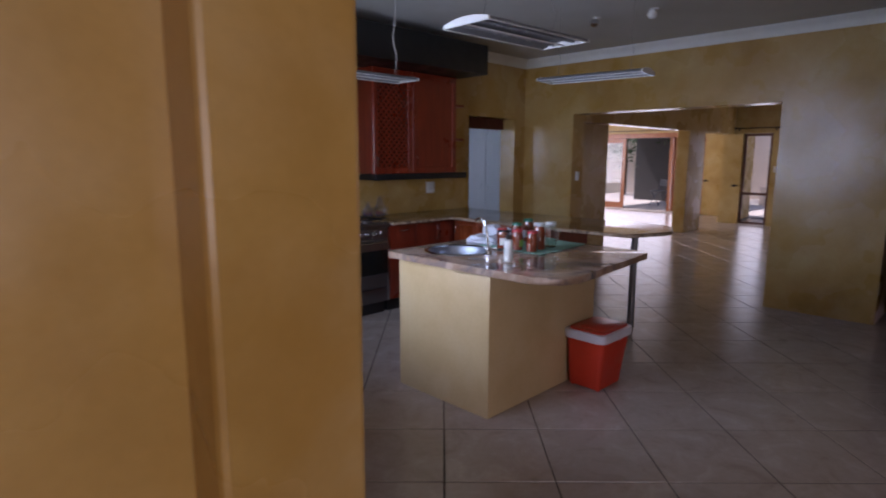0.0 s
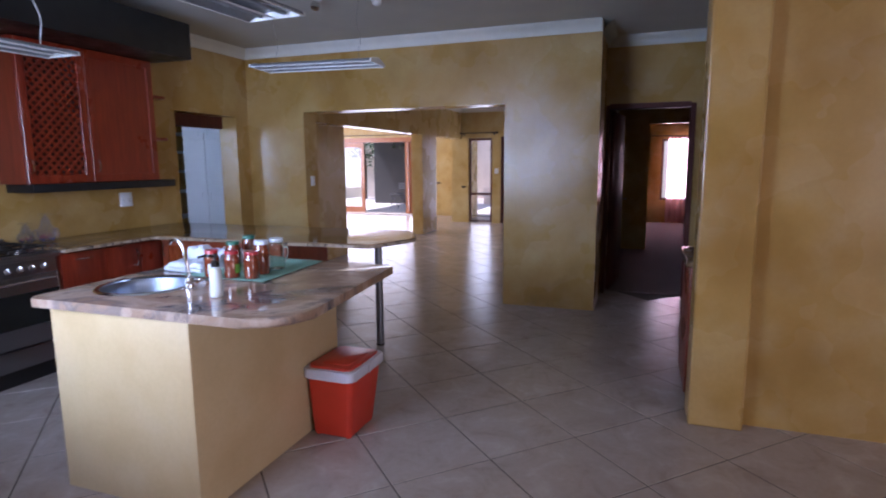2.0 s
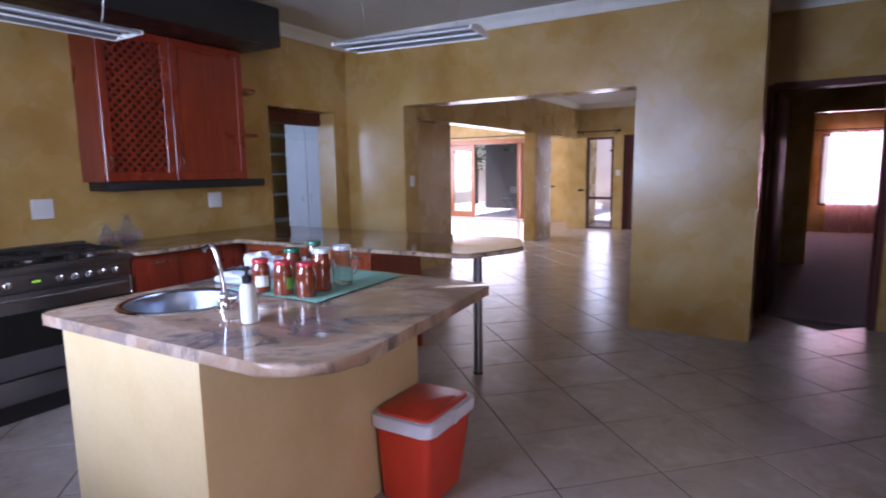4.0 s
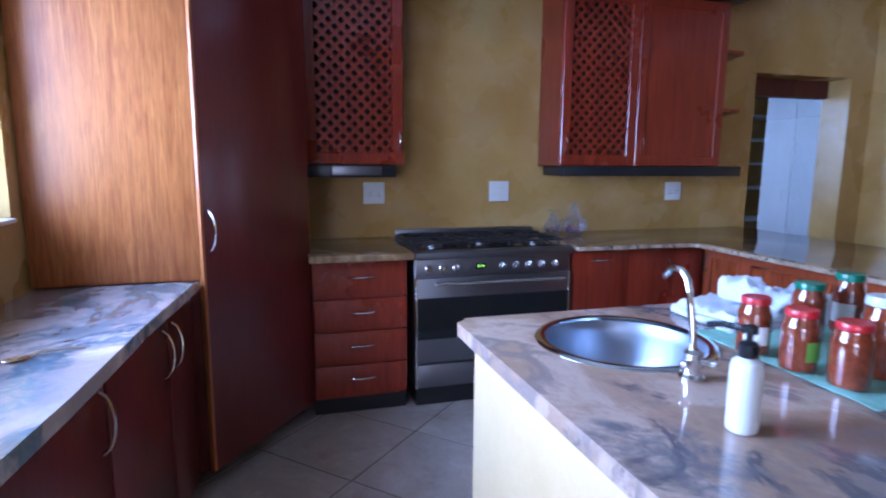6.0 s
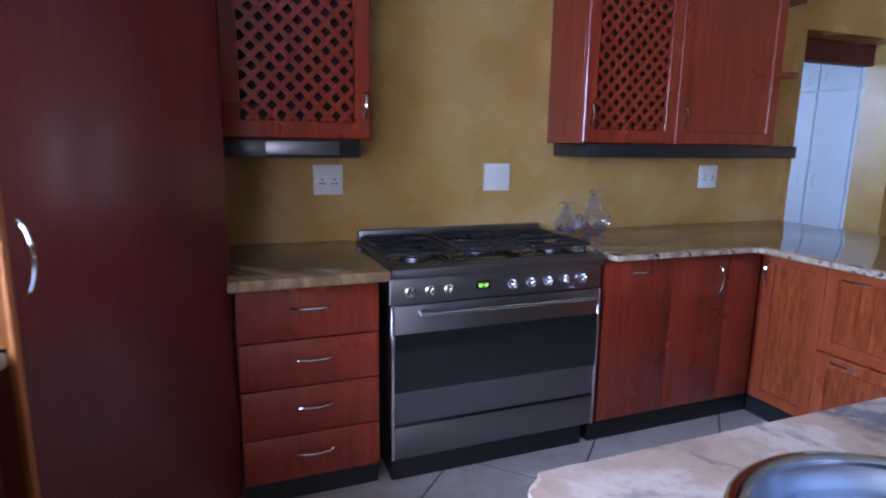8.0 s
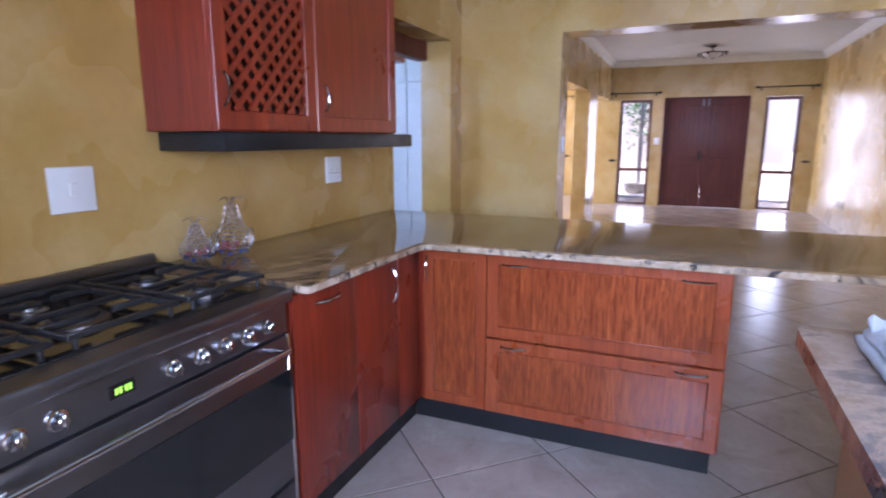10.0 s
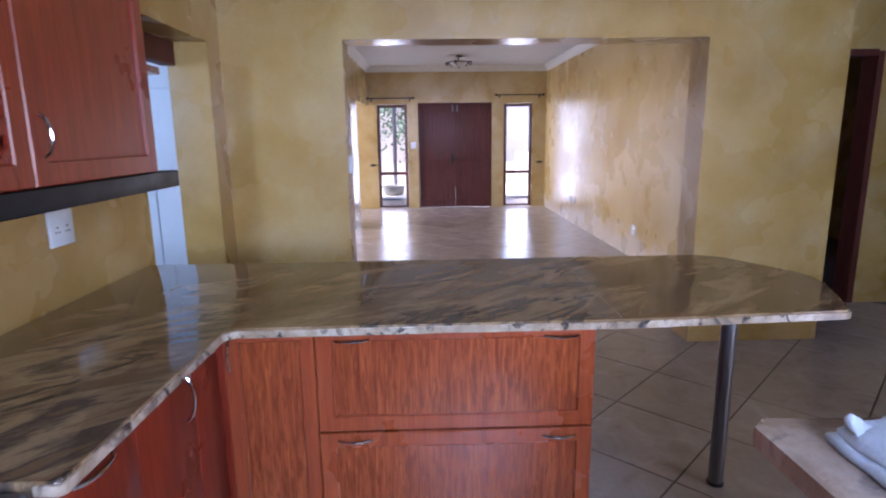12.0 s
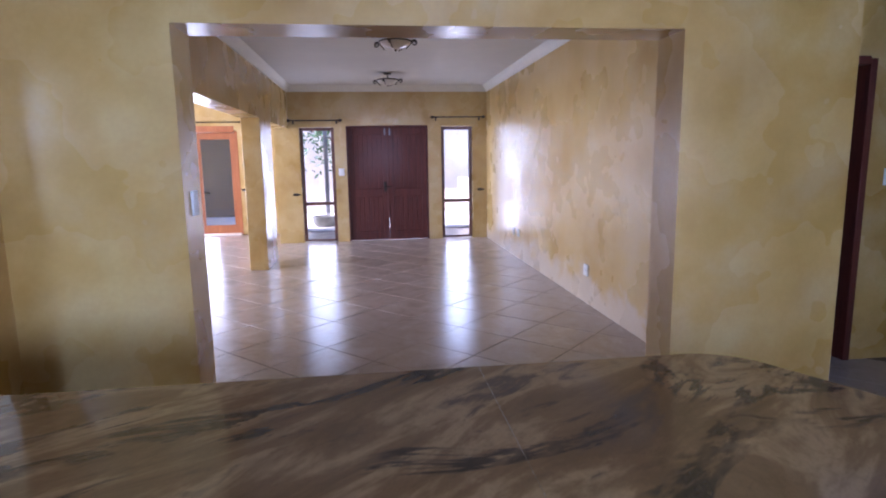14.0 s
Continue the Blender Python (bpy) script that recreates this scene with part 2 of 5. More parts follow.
LEMON = polished_plaster("lemon_plaster", (0.43, 0.285, 0.085), (0.50, 0.355, 0.125), (0.54, 0.41, 0.18), (0.57, 0.47, 0.28))
DAMP = polished_plaster("damp_plaster", (0.43, 0.285, 0.085), (0.50, 0.355, 0.125), (0.54, 0.41, 0.18), (0.57, 0.47, 0.28), True)
RED = plain("red_plastic", (0.56, 0.040, 0.014), 0.38, vary=0.15, scale=5)
LILAC = plain("white_handle_plastic", (0.62, 0.60, 0.66), 0.4, vary=0.1)
BRONZE = plain("dark_bronze", (0.035, 0.027, 0.02), 0.45, metal=0.6)
FRAMEWOOD = timber("window_frame_wood", (0.07, 0.024, 0.014), (0.14, 0.05, 0.028), 0.4)
GLASS = glass("window_glass")
EXTERIOR = plain("outdoor_render", (0.80, 0.68, 0.58), 0.8, vary=0.10, scale=2)
PAVING = plain("outdoor_paving", (0.74, 0.68, 0.62), 0.8, vary=0.12, scale=3)
CARPET = plain("brown_carpet", (0.20, 0.14, 0.13), 0.95, vary=0.3, scale=40, relief=0.6)
GROUTPALE = plain("joint_filler", (0.20, 0.15, 0.10), 0.3)
LATTICEBACK = plain("dark_lattice_sheet", (0.03, 0.012, 0.012), 0.95, vary=0.3, scale=60)

# ---- mesh helpers ----
def box(bm, x0, x1, y0, y1, z0, z1):
    v = [bm.verts.new(c) for c in ((x0, y0, z0), (x1, y0, z0), (x1, y1, z0), (x0, y1, z0), (x0, y0, z1), (x1, y0, z1), (x1, y1, z1), (x0, y1, z1))]
    for f in ((3, 2, 1, 0), (4, 5, 6, 7), (0, 1, 5, 4), (1, 2, 6, 5), (2, 3, 7, 6), (3, 0, 4, 7)):
        bm.faces.new([v[i] for i in f])
    return v


def boxes(*lots, soft=0.0, steps=2):
    bm = bmesh.new()
    for b in lots:
        box(bm, *b)
    if soft:
        bmesh.ops.bevel(bm, geom=bm.edges[:], offset=soft, segments=steps, affect="EDGES", profile=0.5, clamp_overlap=True)
    return bm


def prism(outline, z0, z1, soft=0.0, steps=3):
    """A slab of a given outline (counter-clockwise), with its rims rounded."""
    bm = bmesh.new()
    low = [bm.verts.new((x, y, z0)) for x, y in outline]
    high = [bm.verts.new((x, y, z1)) for x, y in outline]
    n = len(outline)
    bm.faces.new(low[::-1]), bm.faces.new(high)
    for i in range(n):
        bm.faces.new((low[i], low[(i + 1) % n], high[(i + 1) % n], high[i]))
    if soft:
        rims = [e for e in bm.edges if abs(e.verts[0].co.z - e.verts[1].co.z) < 1e-6]
        bmesh.ops.bevel(bm, geom=rims, offset=soft, segments=steps, affect="EDGES", profile=0.5, clamp_overlap=True)
    return bm


def rounded(corners, n=7):
    """An outline whose corners (x, y, radius) are rounded."""
    out = []
    for i, (x, y, r) in enumerate(corners):
        p, a, b = Vector((x, y)), Vector(corners[i - 1][:2]), Vector(corners[(i + 1) % len(corners)][:2])
        if r <= 0:
            out.append((x, y))
            continue
        u, w = (a - p).normalized(), (b - p).normalized()
        half = u.angle(w) / 2
        c = p + (u + w).normalized() * (r / math.sin(half))
        s, e = p + u * (r / math.tan(half)) - c, p + w * (r / math.tan(half)) - c
        for k in range(n + 1):
            d = s.lerp(e, k / n)
            q = c + d.normalized() * r
            out.append((q.x, q.y))
    return out


def lathe(profile, n=24, at=(0, 0, 0), closed=False, mouth=False):
    """A turned body from (radius, height) pairs."""
    bm = bmesh.new()
    rings = [[bm.verts.new((at[0] + r * math.cos(2 * math.pi * k / n), at[1] + r * math.sin(2 * math.pi * k / n), at[2] + z)) for k in range(n)] for r, z in profile]
    for a, b in zip(rings, rings[1:]):
        for k in range(n):
            bm.faces.new((a[k], a[(k + 1) % n], b[(k + 1) % n], b[k]))
    if profile[0][0] > 0.0005 and not mouth:
        bm.faces.new(rings[0][::-1])
    if profile[-1][0] > 0.0005 and not closed:
        bm.faces.new(rings[-1])
    return bm


def tube(points, radius, n=8, flat=1.0):
    """A bent rod along points."""
    bm = bmesh.new()
    pts = [Vector(p) for p in points]
    rings = []
    side = None
    for i, p in enumerate(pts):
        d = (pts[min(i + 1, len(pts) - 1)] - pts[max(i - 1, 0)]).normalized()
        if side is None:
            side = d.orthogonal().normalized()
        side = (side - d * side.dot(d)).normalized()
        up = d.cross(side)
        rings.append([bm.verts.new(p + radius * (math.cos(2 * math.pi * k / n) * side + flat * math.sin(2 * math.pi * k / n) * up)) for k in range(n)])
    for a, b in zip(rings, rings[1:]):
        for k in range(n):
            bm.faces.new((a[k], a[(k + 1) % n], b[(k + 1) % n], b[k]))
    bm.faces.new(rings[0][::-1]), bm.faces.new(rings[-1])
    return bm


def moved(bm, m):
    bmesh.ops.transform(bm, matrix=m, verts=bm.verts[:])
    return bm


def join(*lot):
    bm = bmesh.new()
    for b in lot:
        me = bpy.data.meshes.new("join")
        b.to_mesh(me)
        b.free()
        bm.from_mesh(me)
        bpy.data.meshes.remove(me)
    return bm


def mesh_of(name, bm, mat, smooth=True):
    me = bpy.data.meshes.new(name)
    bmesh.ops.recalc_face_normals(bm, faces=bm.faces[:])
    bm.to_mesh(me)
    bm.free()
    me.materials.append(mat)
    if smooth:
        me.polygons.foreach_set("use_smooth", [True] * len(me.polygons))
        me.set_sharp_from_angle(angle=radians(40))
    return me


def part(name, bm, mat, parent=None, label="", smooth=True):
    ob = new(name, mesh_of(name, bm, mat, smooth))
    if parent is not None:
        ob.parent = parent
        ob.matrix_parent_inverse = parent.matrix_basis.inverted()
    return tagged(ob, label)


def thing(name, label, category, group="", at=(0, 0, 0), kind=""):
    ob = new(name)
    ob.location = at
    ob.empty_display_size = 0.05
    return tagged(ob, label, category, group, kind)


def structure(name, bm, mat, label, category, smooth=False):
    return tagged(part(name, bm, mat, smooth=smooth), label, category, kind="structure")


# ---- large structure ----
XW, XB, XF, XL = 6.94, 7.78, 14.77, 16.30      # opening wall, passage end wall, front wall, side room's far wall
CEILING = 2.79

structure("floor", boxes((-2.0, 16.6, -3.0, 11.3, -0.12, -0.003)), GROUT, "dark grouted bed under diagonal floor tiles", "floor")
structure("ceiling", boxes((-2.0, 16.9, -3.0, 11.5, CEILING, CEILING + 0.15)), CEIL, "white painted flat ceiling board", "ceiling")

# wall between kitchen and front room, with its wide opening
structure("wall_opening", boxes((XW, 7.20, 4.735, 5.5, 0, CEILING), (XW, 7.20, 2.385, 4.735, 2.06, CEILING), (XW, 7.20, 1.455, 2.385, 0, CEILING)), PLASTER, "glossy ochre plaster wall with wide opening", "wall")
# stove wall with the pantry doorway
structure("wall_stove", boxes((1.2, 5.81, 5.5, 5.74, 0, CEILING), (5.81, 6.72, 5.5, 5.74, 2.02, CEILING), (6.72, 7.20, 5.5, 5.74, 0, CEILING)), PLASTER, "glossy ochre plaster wall behind the range cooker", "wall")
# window wall
structure("wall_window", boxes((1.2, 1.56, 2.66, 2.7, 0, CEILING), (1.2, 1.56, 4.28, 5.5, 0, CEILING), (1.2, 1.56, 2.7, 4.28, 0, 1.15), (1.2, 1.56, 2.7, 4.28, 2.2, CEILING)), PLASTER, "ochre plaster wall with a kitchen window", "wall")
structure("wall_pier", boxes((0.866, 1.115, 1.43, 1.75, 0, CEILING), soft=0.012), PLASTER, "scuffed ochre plaster pier beside the kitchen", "wall")
structure("wall_recess", boxes((-2.0, 0.866, 1.53, 1.75, 0, CEILING), (0.90, 1.10, 1.75, 2.70, 0, CEILING), (1.10, 1.2, 2.50, 2.70, 0, CEILING)), PLASTER, "worn ochre plaster wall running on from the pier", "wall")
# pier with the rebate and the wall running on from it
structure("wall_east_pier", boxes((4.55, 4.79, 0.455, 0.735, 0, CEILING), soft=0.012), PLASTER, "chipped ochre plaster pier with a step", "wall")
structure("wall_east", boxes((4.65, 4.79, -3.0, 0.455, 0, CEILING)), PLASTER, "ochre plaster wall running on from the pier", "wall")
# The unseen opening here is made up to hold the south fill lamp
structure("wall_south", boxes((-2.0, -1.6, -3.0, -2.8, 0, CEILING), (-1.6, 1.0, -3.0, -2.8, 0, 0.7), (-1.6, 1.0, -3.0, -2.8, 2.2, CEILING), (1.0, 4.65, -3.0, -2.8, 0, CEILING)), PLASTER, "plain ochre plaster wall", "wall")
structure("wall_west", boxes((-2.2, -2.0, -3.0, 1.75, 0, CEILING)), PLASTER, "plain ochre plaster wall", "wall")
# passage
structure("wall_passage", boxes((XB, 7.94, -0.75, 0.59, 0, CEILING), (XB, 7.94, 1.45, 1.56, 0, CEILING), (XB, 7.94, 0.59, 1.45, 2.08, CEILING), (7.20, XB, 1.455, 1.70, 0, CEILING)), PLASTER, "ochre plaster end wall of the passage with a doorway", "wall")
structure("wall_passage_south", boxes((4.79, 7.94, -0.95, -0.75, 0, CEILING)), PLASTER, "plain ochre plaster wall", "wall")
# bedroom corridor beyond the dark doorway
structure("wall_corridor", boxes((7.94, 11.3, 1.48, 1.70, 0, CEILING), (7.94, 16.0, -1.6, -1.4, 0, CEILING), (11.3, 11.45, 0.98, 1.70, 0, CEILING), (11.3, 11.45, -0.15, 0.98, 2.09, CEILING), (11.3, 11.45, -1.4, -0.15, 0, CEILING), (11.45, 16.0, 1.48, 1.70, 0, CEILING)), PLASTER, "dim ochre plaster corridor wall", "wall")
structure("wall_bedroom", boxes((15.9, 16.1, -1.4, -0.36, 0, CEILING), (15.9, 16.1, 0.69, 1.5, 0, CEILING), (15.9, 16.1, -0.36, 0.69, 2.0, CEILING), (15.9, 16.1, -0.36, 0.69, 0, 0.55)), PLASTER, "ochre plaster bedroom wall with a window", "wall")
structure("bedroom_floor", boxes((7.92, 15.9, -1.4, 1.48, -0.004, 0.006)), CARPET, "dark brown carpet", "floor")
# front room
structure("wall_front_side", boxes((7.20, XF + 0.25, 1.70, 1.78, 0, CEILING)), DAMP, "glossy ochre plaster wall with damp patches low down", "wall")
structure("wall_front", boxes((XF, XF + 0.25, 1.78, 2.045, 0, CEILING), (XF, XF + 0.25, 2.045, 2.625, 2.07, CEILING), (XF, XF + 0.25, 2.625, 2.88, 0, CEILING), (XF, XF + 0.25, 2.88, 4.34, 2.09, CEILING),
          (XF, XF + 0.25, 4.34, 4.56, 0, CEILING), (XF, XF + 0.25, 4.56, 5.17, 2.07, CEILING), (XF, XF + 0.25, 5.17, 5.60, 0, CEILING)), LEMON, "ochre plaster front wall with door and tall windows", "wall")
structure("beam", boxes((7.20, XF, 5.355, 5.60, 2.05, CEILING)), LEMON, "deep ochre plaster beam over the side opening", "beam")
structure("column", boxes((12.17, 13.0, 5.355, 5.60, 0, 2.05), soft=0.008), LEMON, "glossy ochre plaster pier under the beam", "column")
structure("wall_return", boxes((XF + 0.25, XL + 0.25, 5.45, 5.60, 0, CEILING)), LEMON, "ochre plaster return wall", "wall")
structure("wall_side_room", boxes((XL, XL + 0.25, 5.60, 6.60, 0, CEILING), (XL, XL + 0.25, 6.60, 10.4, 2.12, CEILING), (XL, XL + 0.25, 10.4, 11.3, 0, CEILING)), LEMON, "ochre plaster wall with a wide glass door opening", "wall")
structure("wall_side_room_north", boxes((7.0, XL + 0.25, 11.3, 11.5, 0, CEILING), (9.2, 9.4, 5.74, 11.3, 0, CEILING), (7.20, 9.4, 5.6, 5.74, 0, CEILING)), LEMON, "plain ochre plaster wall", "wall")
# pantry
structure("wall_pantry", boxes((4.6, 9.2, 8.4, 8.6, 0, CEILING), (4.4, 4.6, 5.74, 8.6, 0, CEILING)), PLASTER, "yellow plaster pantry wall", "wall")


def cornice(name, pts):
    """A coved plaster cornice; pts run with the room on their left."""
    bm = bmesh.new()
    prof = [(0, -0.105), (0.012, -0.105), (0.020, -0.08), (0.052, -0.035), (0.085, -0.018), (0.095, 0.0)]
    for (x0, y0), (x1, y1) in zip(pts, pts[1:]):
        d = Vector((x1 - x0, y1 - y0)).normalized()
        nrm = Vector((-d.y, d.x))
        a = [bm.verts.new((x0 + nrm.x * u + d.x * u * 0, y0 + nrm.y * u, CEILING + w - 0.002)) for u, w in prof]
        b = [bm.verts.new((x1 + nrm.x * u, y1 + nrm.y * u, CEILING + w - 0.002)) for u, w in prof]
        for k in range(len(prof) - 1):
            bm.faces.new((a[k], b[k], b[k + 1], a[k + 1]))
    return structure(name, bm, CORNICE, "white coved plaster cornice", "cornice", True)


cornice("cornice_kitchen", [(XB, 1.455), (XW, 1.455), (XW, 5.5), (1.56, 5.5), (1.56, 2.66)])
cornice("cornice_passage", [(XB, -0.75), (XB, 1.455)])
cornice("cornice_front_room", [(7.20, 1.78), (XF, 1.78), (XF, 5.355), (7.20, 5.355)])
cornice("cornice_side_room", [(XL, 5.6), (XL, 11.3)])

# ---- kitchen: built-in units ----
def bow_handle(length, out, vertical, mat_radius=0.0048):
    """A bowed bar pull; runs along z or x, standing out to -y."""
    pts = []
    for k in range(13):
        s = k / 12
        o = out * math.sin(math.pi * s) ** 0.55 if 0 < s < 1 else 0.0
        pts.append((0, -o, (s - 0.5) * length) if vertical else ((s - 0.5) * length, -o, 0))
    return tube(pts, mat_radius, 8)


def framed_door(w, h, thick=0.02, rail=0.07, lattice=False):
    """Rails and stiles with a recessed panel or a diamond lattice; the front faces -y, origin at lower left."""
    frame_bm = bmesh.new()
    c = 0.004
    loops = []
    for inset, y in ((c, 0), (0, c), (0, thick), (rail, thick), (rail, c), (rail - c, 0)):
        loops.append([frame_bm.verts.new(p) for p in ((inset, y, inset), (w - inset, y, inset), (w - inset, y, h - inset), (inset, y, h - inset))])
    for a, b in zip(loops, loops[1:] + loops[:1]):
        for k in range(4):
            frame_bm.faces.new((a[k], a[(k + 1) % 4], b[(k + 1) % 4], b[k]))
    return frame_bm


def lattice_bm(w, h, pitch=0.047, slat=0.019):
    """Two layers of diagonal slats clipped to a rectangle."""
    bm = bmesh.new()
    step = pitch * math.sqrt(2)
    for layer, sign in ((0.0, 1), (0.006, -1)):
        k = -h
        while k < w + h:
            # centre line x = k + sign * z, clipped
            zs = []
            for z in (0.0, h):
                x = k + (z if sign > 0 else h - z)
                zs.append((x, z))
            (xa, za), (xb, zb) = zs
            lo, hi = 0.0, 1.0
            dx = xb - xa
            for bound, s in ((0.0, 1), (w, -1)):
                fa, fb = s * (xa - bound), s * (xb - bound)
                if fa < 0 and fb < 0:
                    lo, hi = 1.0, 0.0
                elif fa < 0:
                    lo = max(lo, fa / (fa - fb))
                elif fb < 0:
                    hi = min(hi, fa / (fa - fb))
            if hi - lo > 0.01:
                p, q = Vector((xa + dx * lo, 0, za + (zb - za) * lo)), Vector((xa + dx * hi, 0, za + (zb - za) * hi))
                d = (q - p).normalized()
                s = Vector((-d.z, 0, d.x)) * slat / 2
                v = [bm.verts.new((c.x, y, c.z)) for y in (layer, layer + 0.006) for c in (p - s, q - s, q + s, p + s)]
                for f in ((0, 1, 2, 3), (7, 6, 5, 4), (0, 4, 5, 1), (1, 5, 6, 2), (2, 6, 7, 3), (3, 7, 4, 0)):
                    bm.faces.new([v[i] for i in f])
            k += step
    return bm


TO_X = Matrix.Rotation(radians(-90), 4, "Z")      # a front that faces -y turned to face -x
def place(bm, x, y, z, turn=0):
    return moved(bm, pose(x, y, z, 0, 0, turn))


# drawers beside the cooker
unit = thing("drawer_unit", "red hardwood drawer unit with four bowed fronts", "cabinet", at=(2.83, 5.2, 0))
part("body", boxes((2.585, 3.085, 4.965, 5.495, 0.10, 0.86)), CHERRY, unit)
part("plinth", boxes((2.585, 3.085, 5.00, 5.3, 0.0, 0.10)), BLACK, unit, "black kickboard")
for z0, z1 in ((0.115, 0.286), (0.292, 0.469), (0.475, 0.646), (0.652, 0.848)):
    bm = boxes((2.592, 3.078, 4.944, 4.964, z0, z1))
    # bowed face: thicker in the middle of its height
    bmesh.ops.subdivide_edges(bm, edges=[e for e in bm.edges if abs(e.verts[0].co.z - e.verts[1].co.z) > 0.01], cuts=6)
    for v in bm.verts:
        if v.co.y < 4.95:
            s = (v.co.z - z0) / (z1 - z0)
            v.co.y -= 0.011 * max(math.sin(math.pi * min(max(s, 0), 1)), 0) ** 0.6
    front = part("drawer_front", bm, CHERRY, unit)
    part("handle", place(bow_handle(0.135, 0.022, False), 2.835, 4.936, (z0 + z1) / 2 + 0.015), CHROME, front, "thin bowed chrome handle")

tagged(part("worktop", prism(rounded([(2.565, 4.83, 0), (3.095, 4.83, 0), (3.095, 5.498, 0), (2.565, 5.498, 0)]), 0.862, 0.90, 0.008), GRANITE), "short polished brown granite worktop beside the cooker", "worktop")

# tall corner pantry unit with its diagonal door
tall = thing("tall_cabinet", "tall glossy red hardwood corner cupboard with diagonal door", "cabinet", at=(2.0, 5.0, 0))
part("body", prism([(1.565, 4.39), (2.125, 4.39), (2.57, 4.962), (2.57, 5.495), (1.565, 5.495)], 0.09, 2.383), MAROON, tall)
part("side_panel", boxes((1.565, 2.135, 4.363, 4.388, 0.902, 2.383), soft=0.002), HONEY, tall, "honey-coloured veneer side panel, lightened for the window's light")
d = Vector((2.57 - 2.135, 4.962 - 4.38)).normalized()
deg = math.degrees(math.atan2(d.y, d.x))
front = part("door", moved(boxes((0.004, 0.712, -0.022, -0.002, 0.10, 2.373), soft=0.003), pose(2.135, 4.38, 0, 0, 0, deg)), MAROON, tall, "flush maroon door")
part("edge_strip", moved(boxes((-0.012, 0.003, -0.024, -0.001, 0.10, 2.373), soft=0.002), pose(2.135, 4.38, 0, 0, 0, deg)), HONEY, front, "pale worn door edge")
part("handle", moved(bow_handle(0.16, 0.035, True), pose(2.135, 4.38, 0, 0, 0, deg) @ pose(0.028, -0.022, 1.09)), CHROME, front, "bowed chrome handle")
part("plinth", prism([(1.57, 4.46), (2.03, 4.46), (2.07, 4.53), (2.535, 5.06), (2.535, 5.4), (1.57, 5.4)], 0.0, 0.09), BLACK, tall, "black kickboard")

# window counter
wc = thing("window_cabinet", "dark maroon hardwood cabinets under the window worktop", "cabinet", at=(1.78, 3.4, 0))
def FRONT(y):
    """The cabinets' front follows the splayed worktop edge."""
    return 1.892 + (y - 2.60) * 0.1053


part("body", prism([(1.565, 2.60), (FRONT(2.60), 2.60), (FRONT(4.36), 4.36), (1.565, 4.36)], 0.09, 0.858), MAROON, wc)
part("plinth", boxes((1.565, 1.90, 2.60, 4.45, 0.0, 0.09)), BLACK, wc, "black kickboard")
part("end_panel", boxes((1.21, 1.905, 2.580, 2.599, 0.0, 0.858), soft=0.002), MAROON, wc, "dark end panel")
for y0, y1, hy in ((2.61, 3.03, 2.98), (3.04, 3.53, 3.49), (3.54, 4.03, 3.985), (4.04, 4.355, 4.085)):
    front = part("door", moved(boxes((0.001, 0.020, 0, y1 - y0, 0.10, 0.85), soft=0.003), pose(FRONT(y0), y0, 0, 0, 0, -6)), MAROON, wc)
    part("handle", moved(bow_handle(0.16, 0.032, True), pose(FRONT(hy) + 0.021, hy, 0.735, 0, 0, 84)), CHROME, front, "bowed chrome handle")
tagged(part("worktop", prism(rounded([(1.21, 2.565, 0), (1.965, 2.565, 0.03), (2.03, 3.25, 0), (2.06, 3.75, 0), (2.13, 4.361, 0), (1.563, 4.361, 0), (1.563, 2.656, 0), (1.21, 2.656, 0)]), 0.86, 0.90, 0.012), GRANITE_PALE), "pale blue-veined polished granite worktop under the window", "worktop")

# base cabinets right of the cooker and the peninsula
base = thing("base_cabinet", "red hardwood corner base cabinet beside the cooker", "cabinet", at=(4.5, 5.2, 0))
part("body", boxes((4.065, 4.985, 4.945, 5.495, 0.12, 0.858)), CHERRY, base)
part("plinth", boxes((4.065, 5.02, 4.98, 5.3, 0.0, 0.12)), BLACK, base, "black kickboard")
for x0, x1, vert, hx, hz in ((4.07, 4.425, False, 4.25, 0.80), (4.43, 4.755, True, 4.70, 0.735), (4.76, 4.955, None, 0, 0)):
    front = part("door", boxes((x0, x1, 4.925, 4.944, 0.125, 0.852), soft=0.003), CHERRY, base)
    if vert is not None:
        part("handle", place(bow_handle(0.14, 0.026, vert), hx, 4.924, hz), CHROME, front, "bowed chrome handle")

pen = thing("peninsula_cabinet", "orange figured hardwood peninsula cabinet with two wide drawers", "cabinet", at=(5.25, 4.3, 0))
part("body", boxes((4.985, 5.56, 3.665, 4.94, 0.12, 0.858)), CHERRY, pen)
part("plinth", boxes((5.03, 5.5, 3.685, 4.978, 0.0, 0.12)), BLACK, pen, "black kickboard")
narrow = part("door", moved(framed_door(0.30, 0.727, rail=0.05), pose(4.964, 4.908, 0.123, 0, 0, -90)), AMBERFRAME, pen)
part("panel", boxes((4.974, 4.982, 4.64, 4.88, 0.16, 0.82)), AMBER, narrow, "streaked veneer panel")
part("handle", moved(bow_handle(0.11, 0.024, True), pose(4.963, 4.885, 0.755, 0, 0, -90)), CHROME, narrow, "bowed chrome handle")
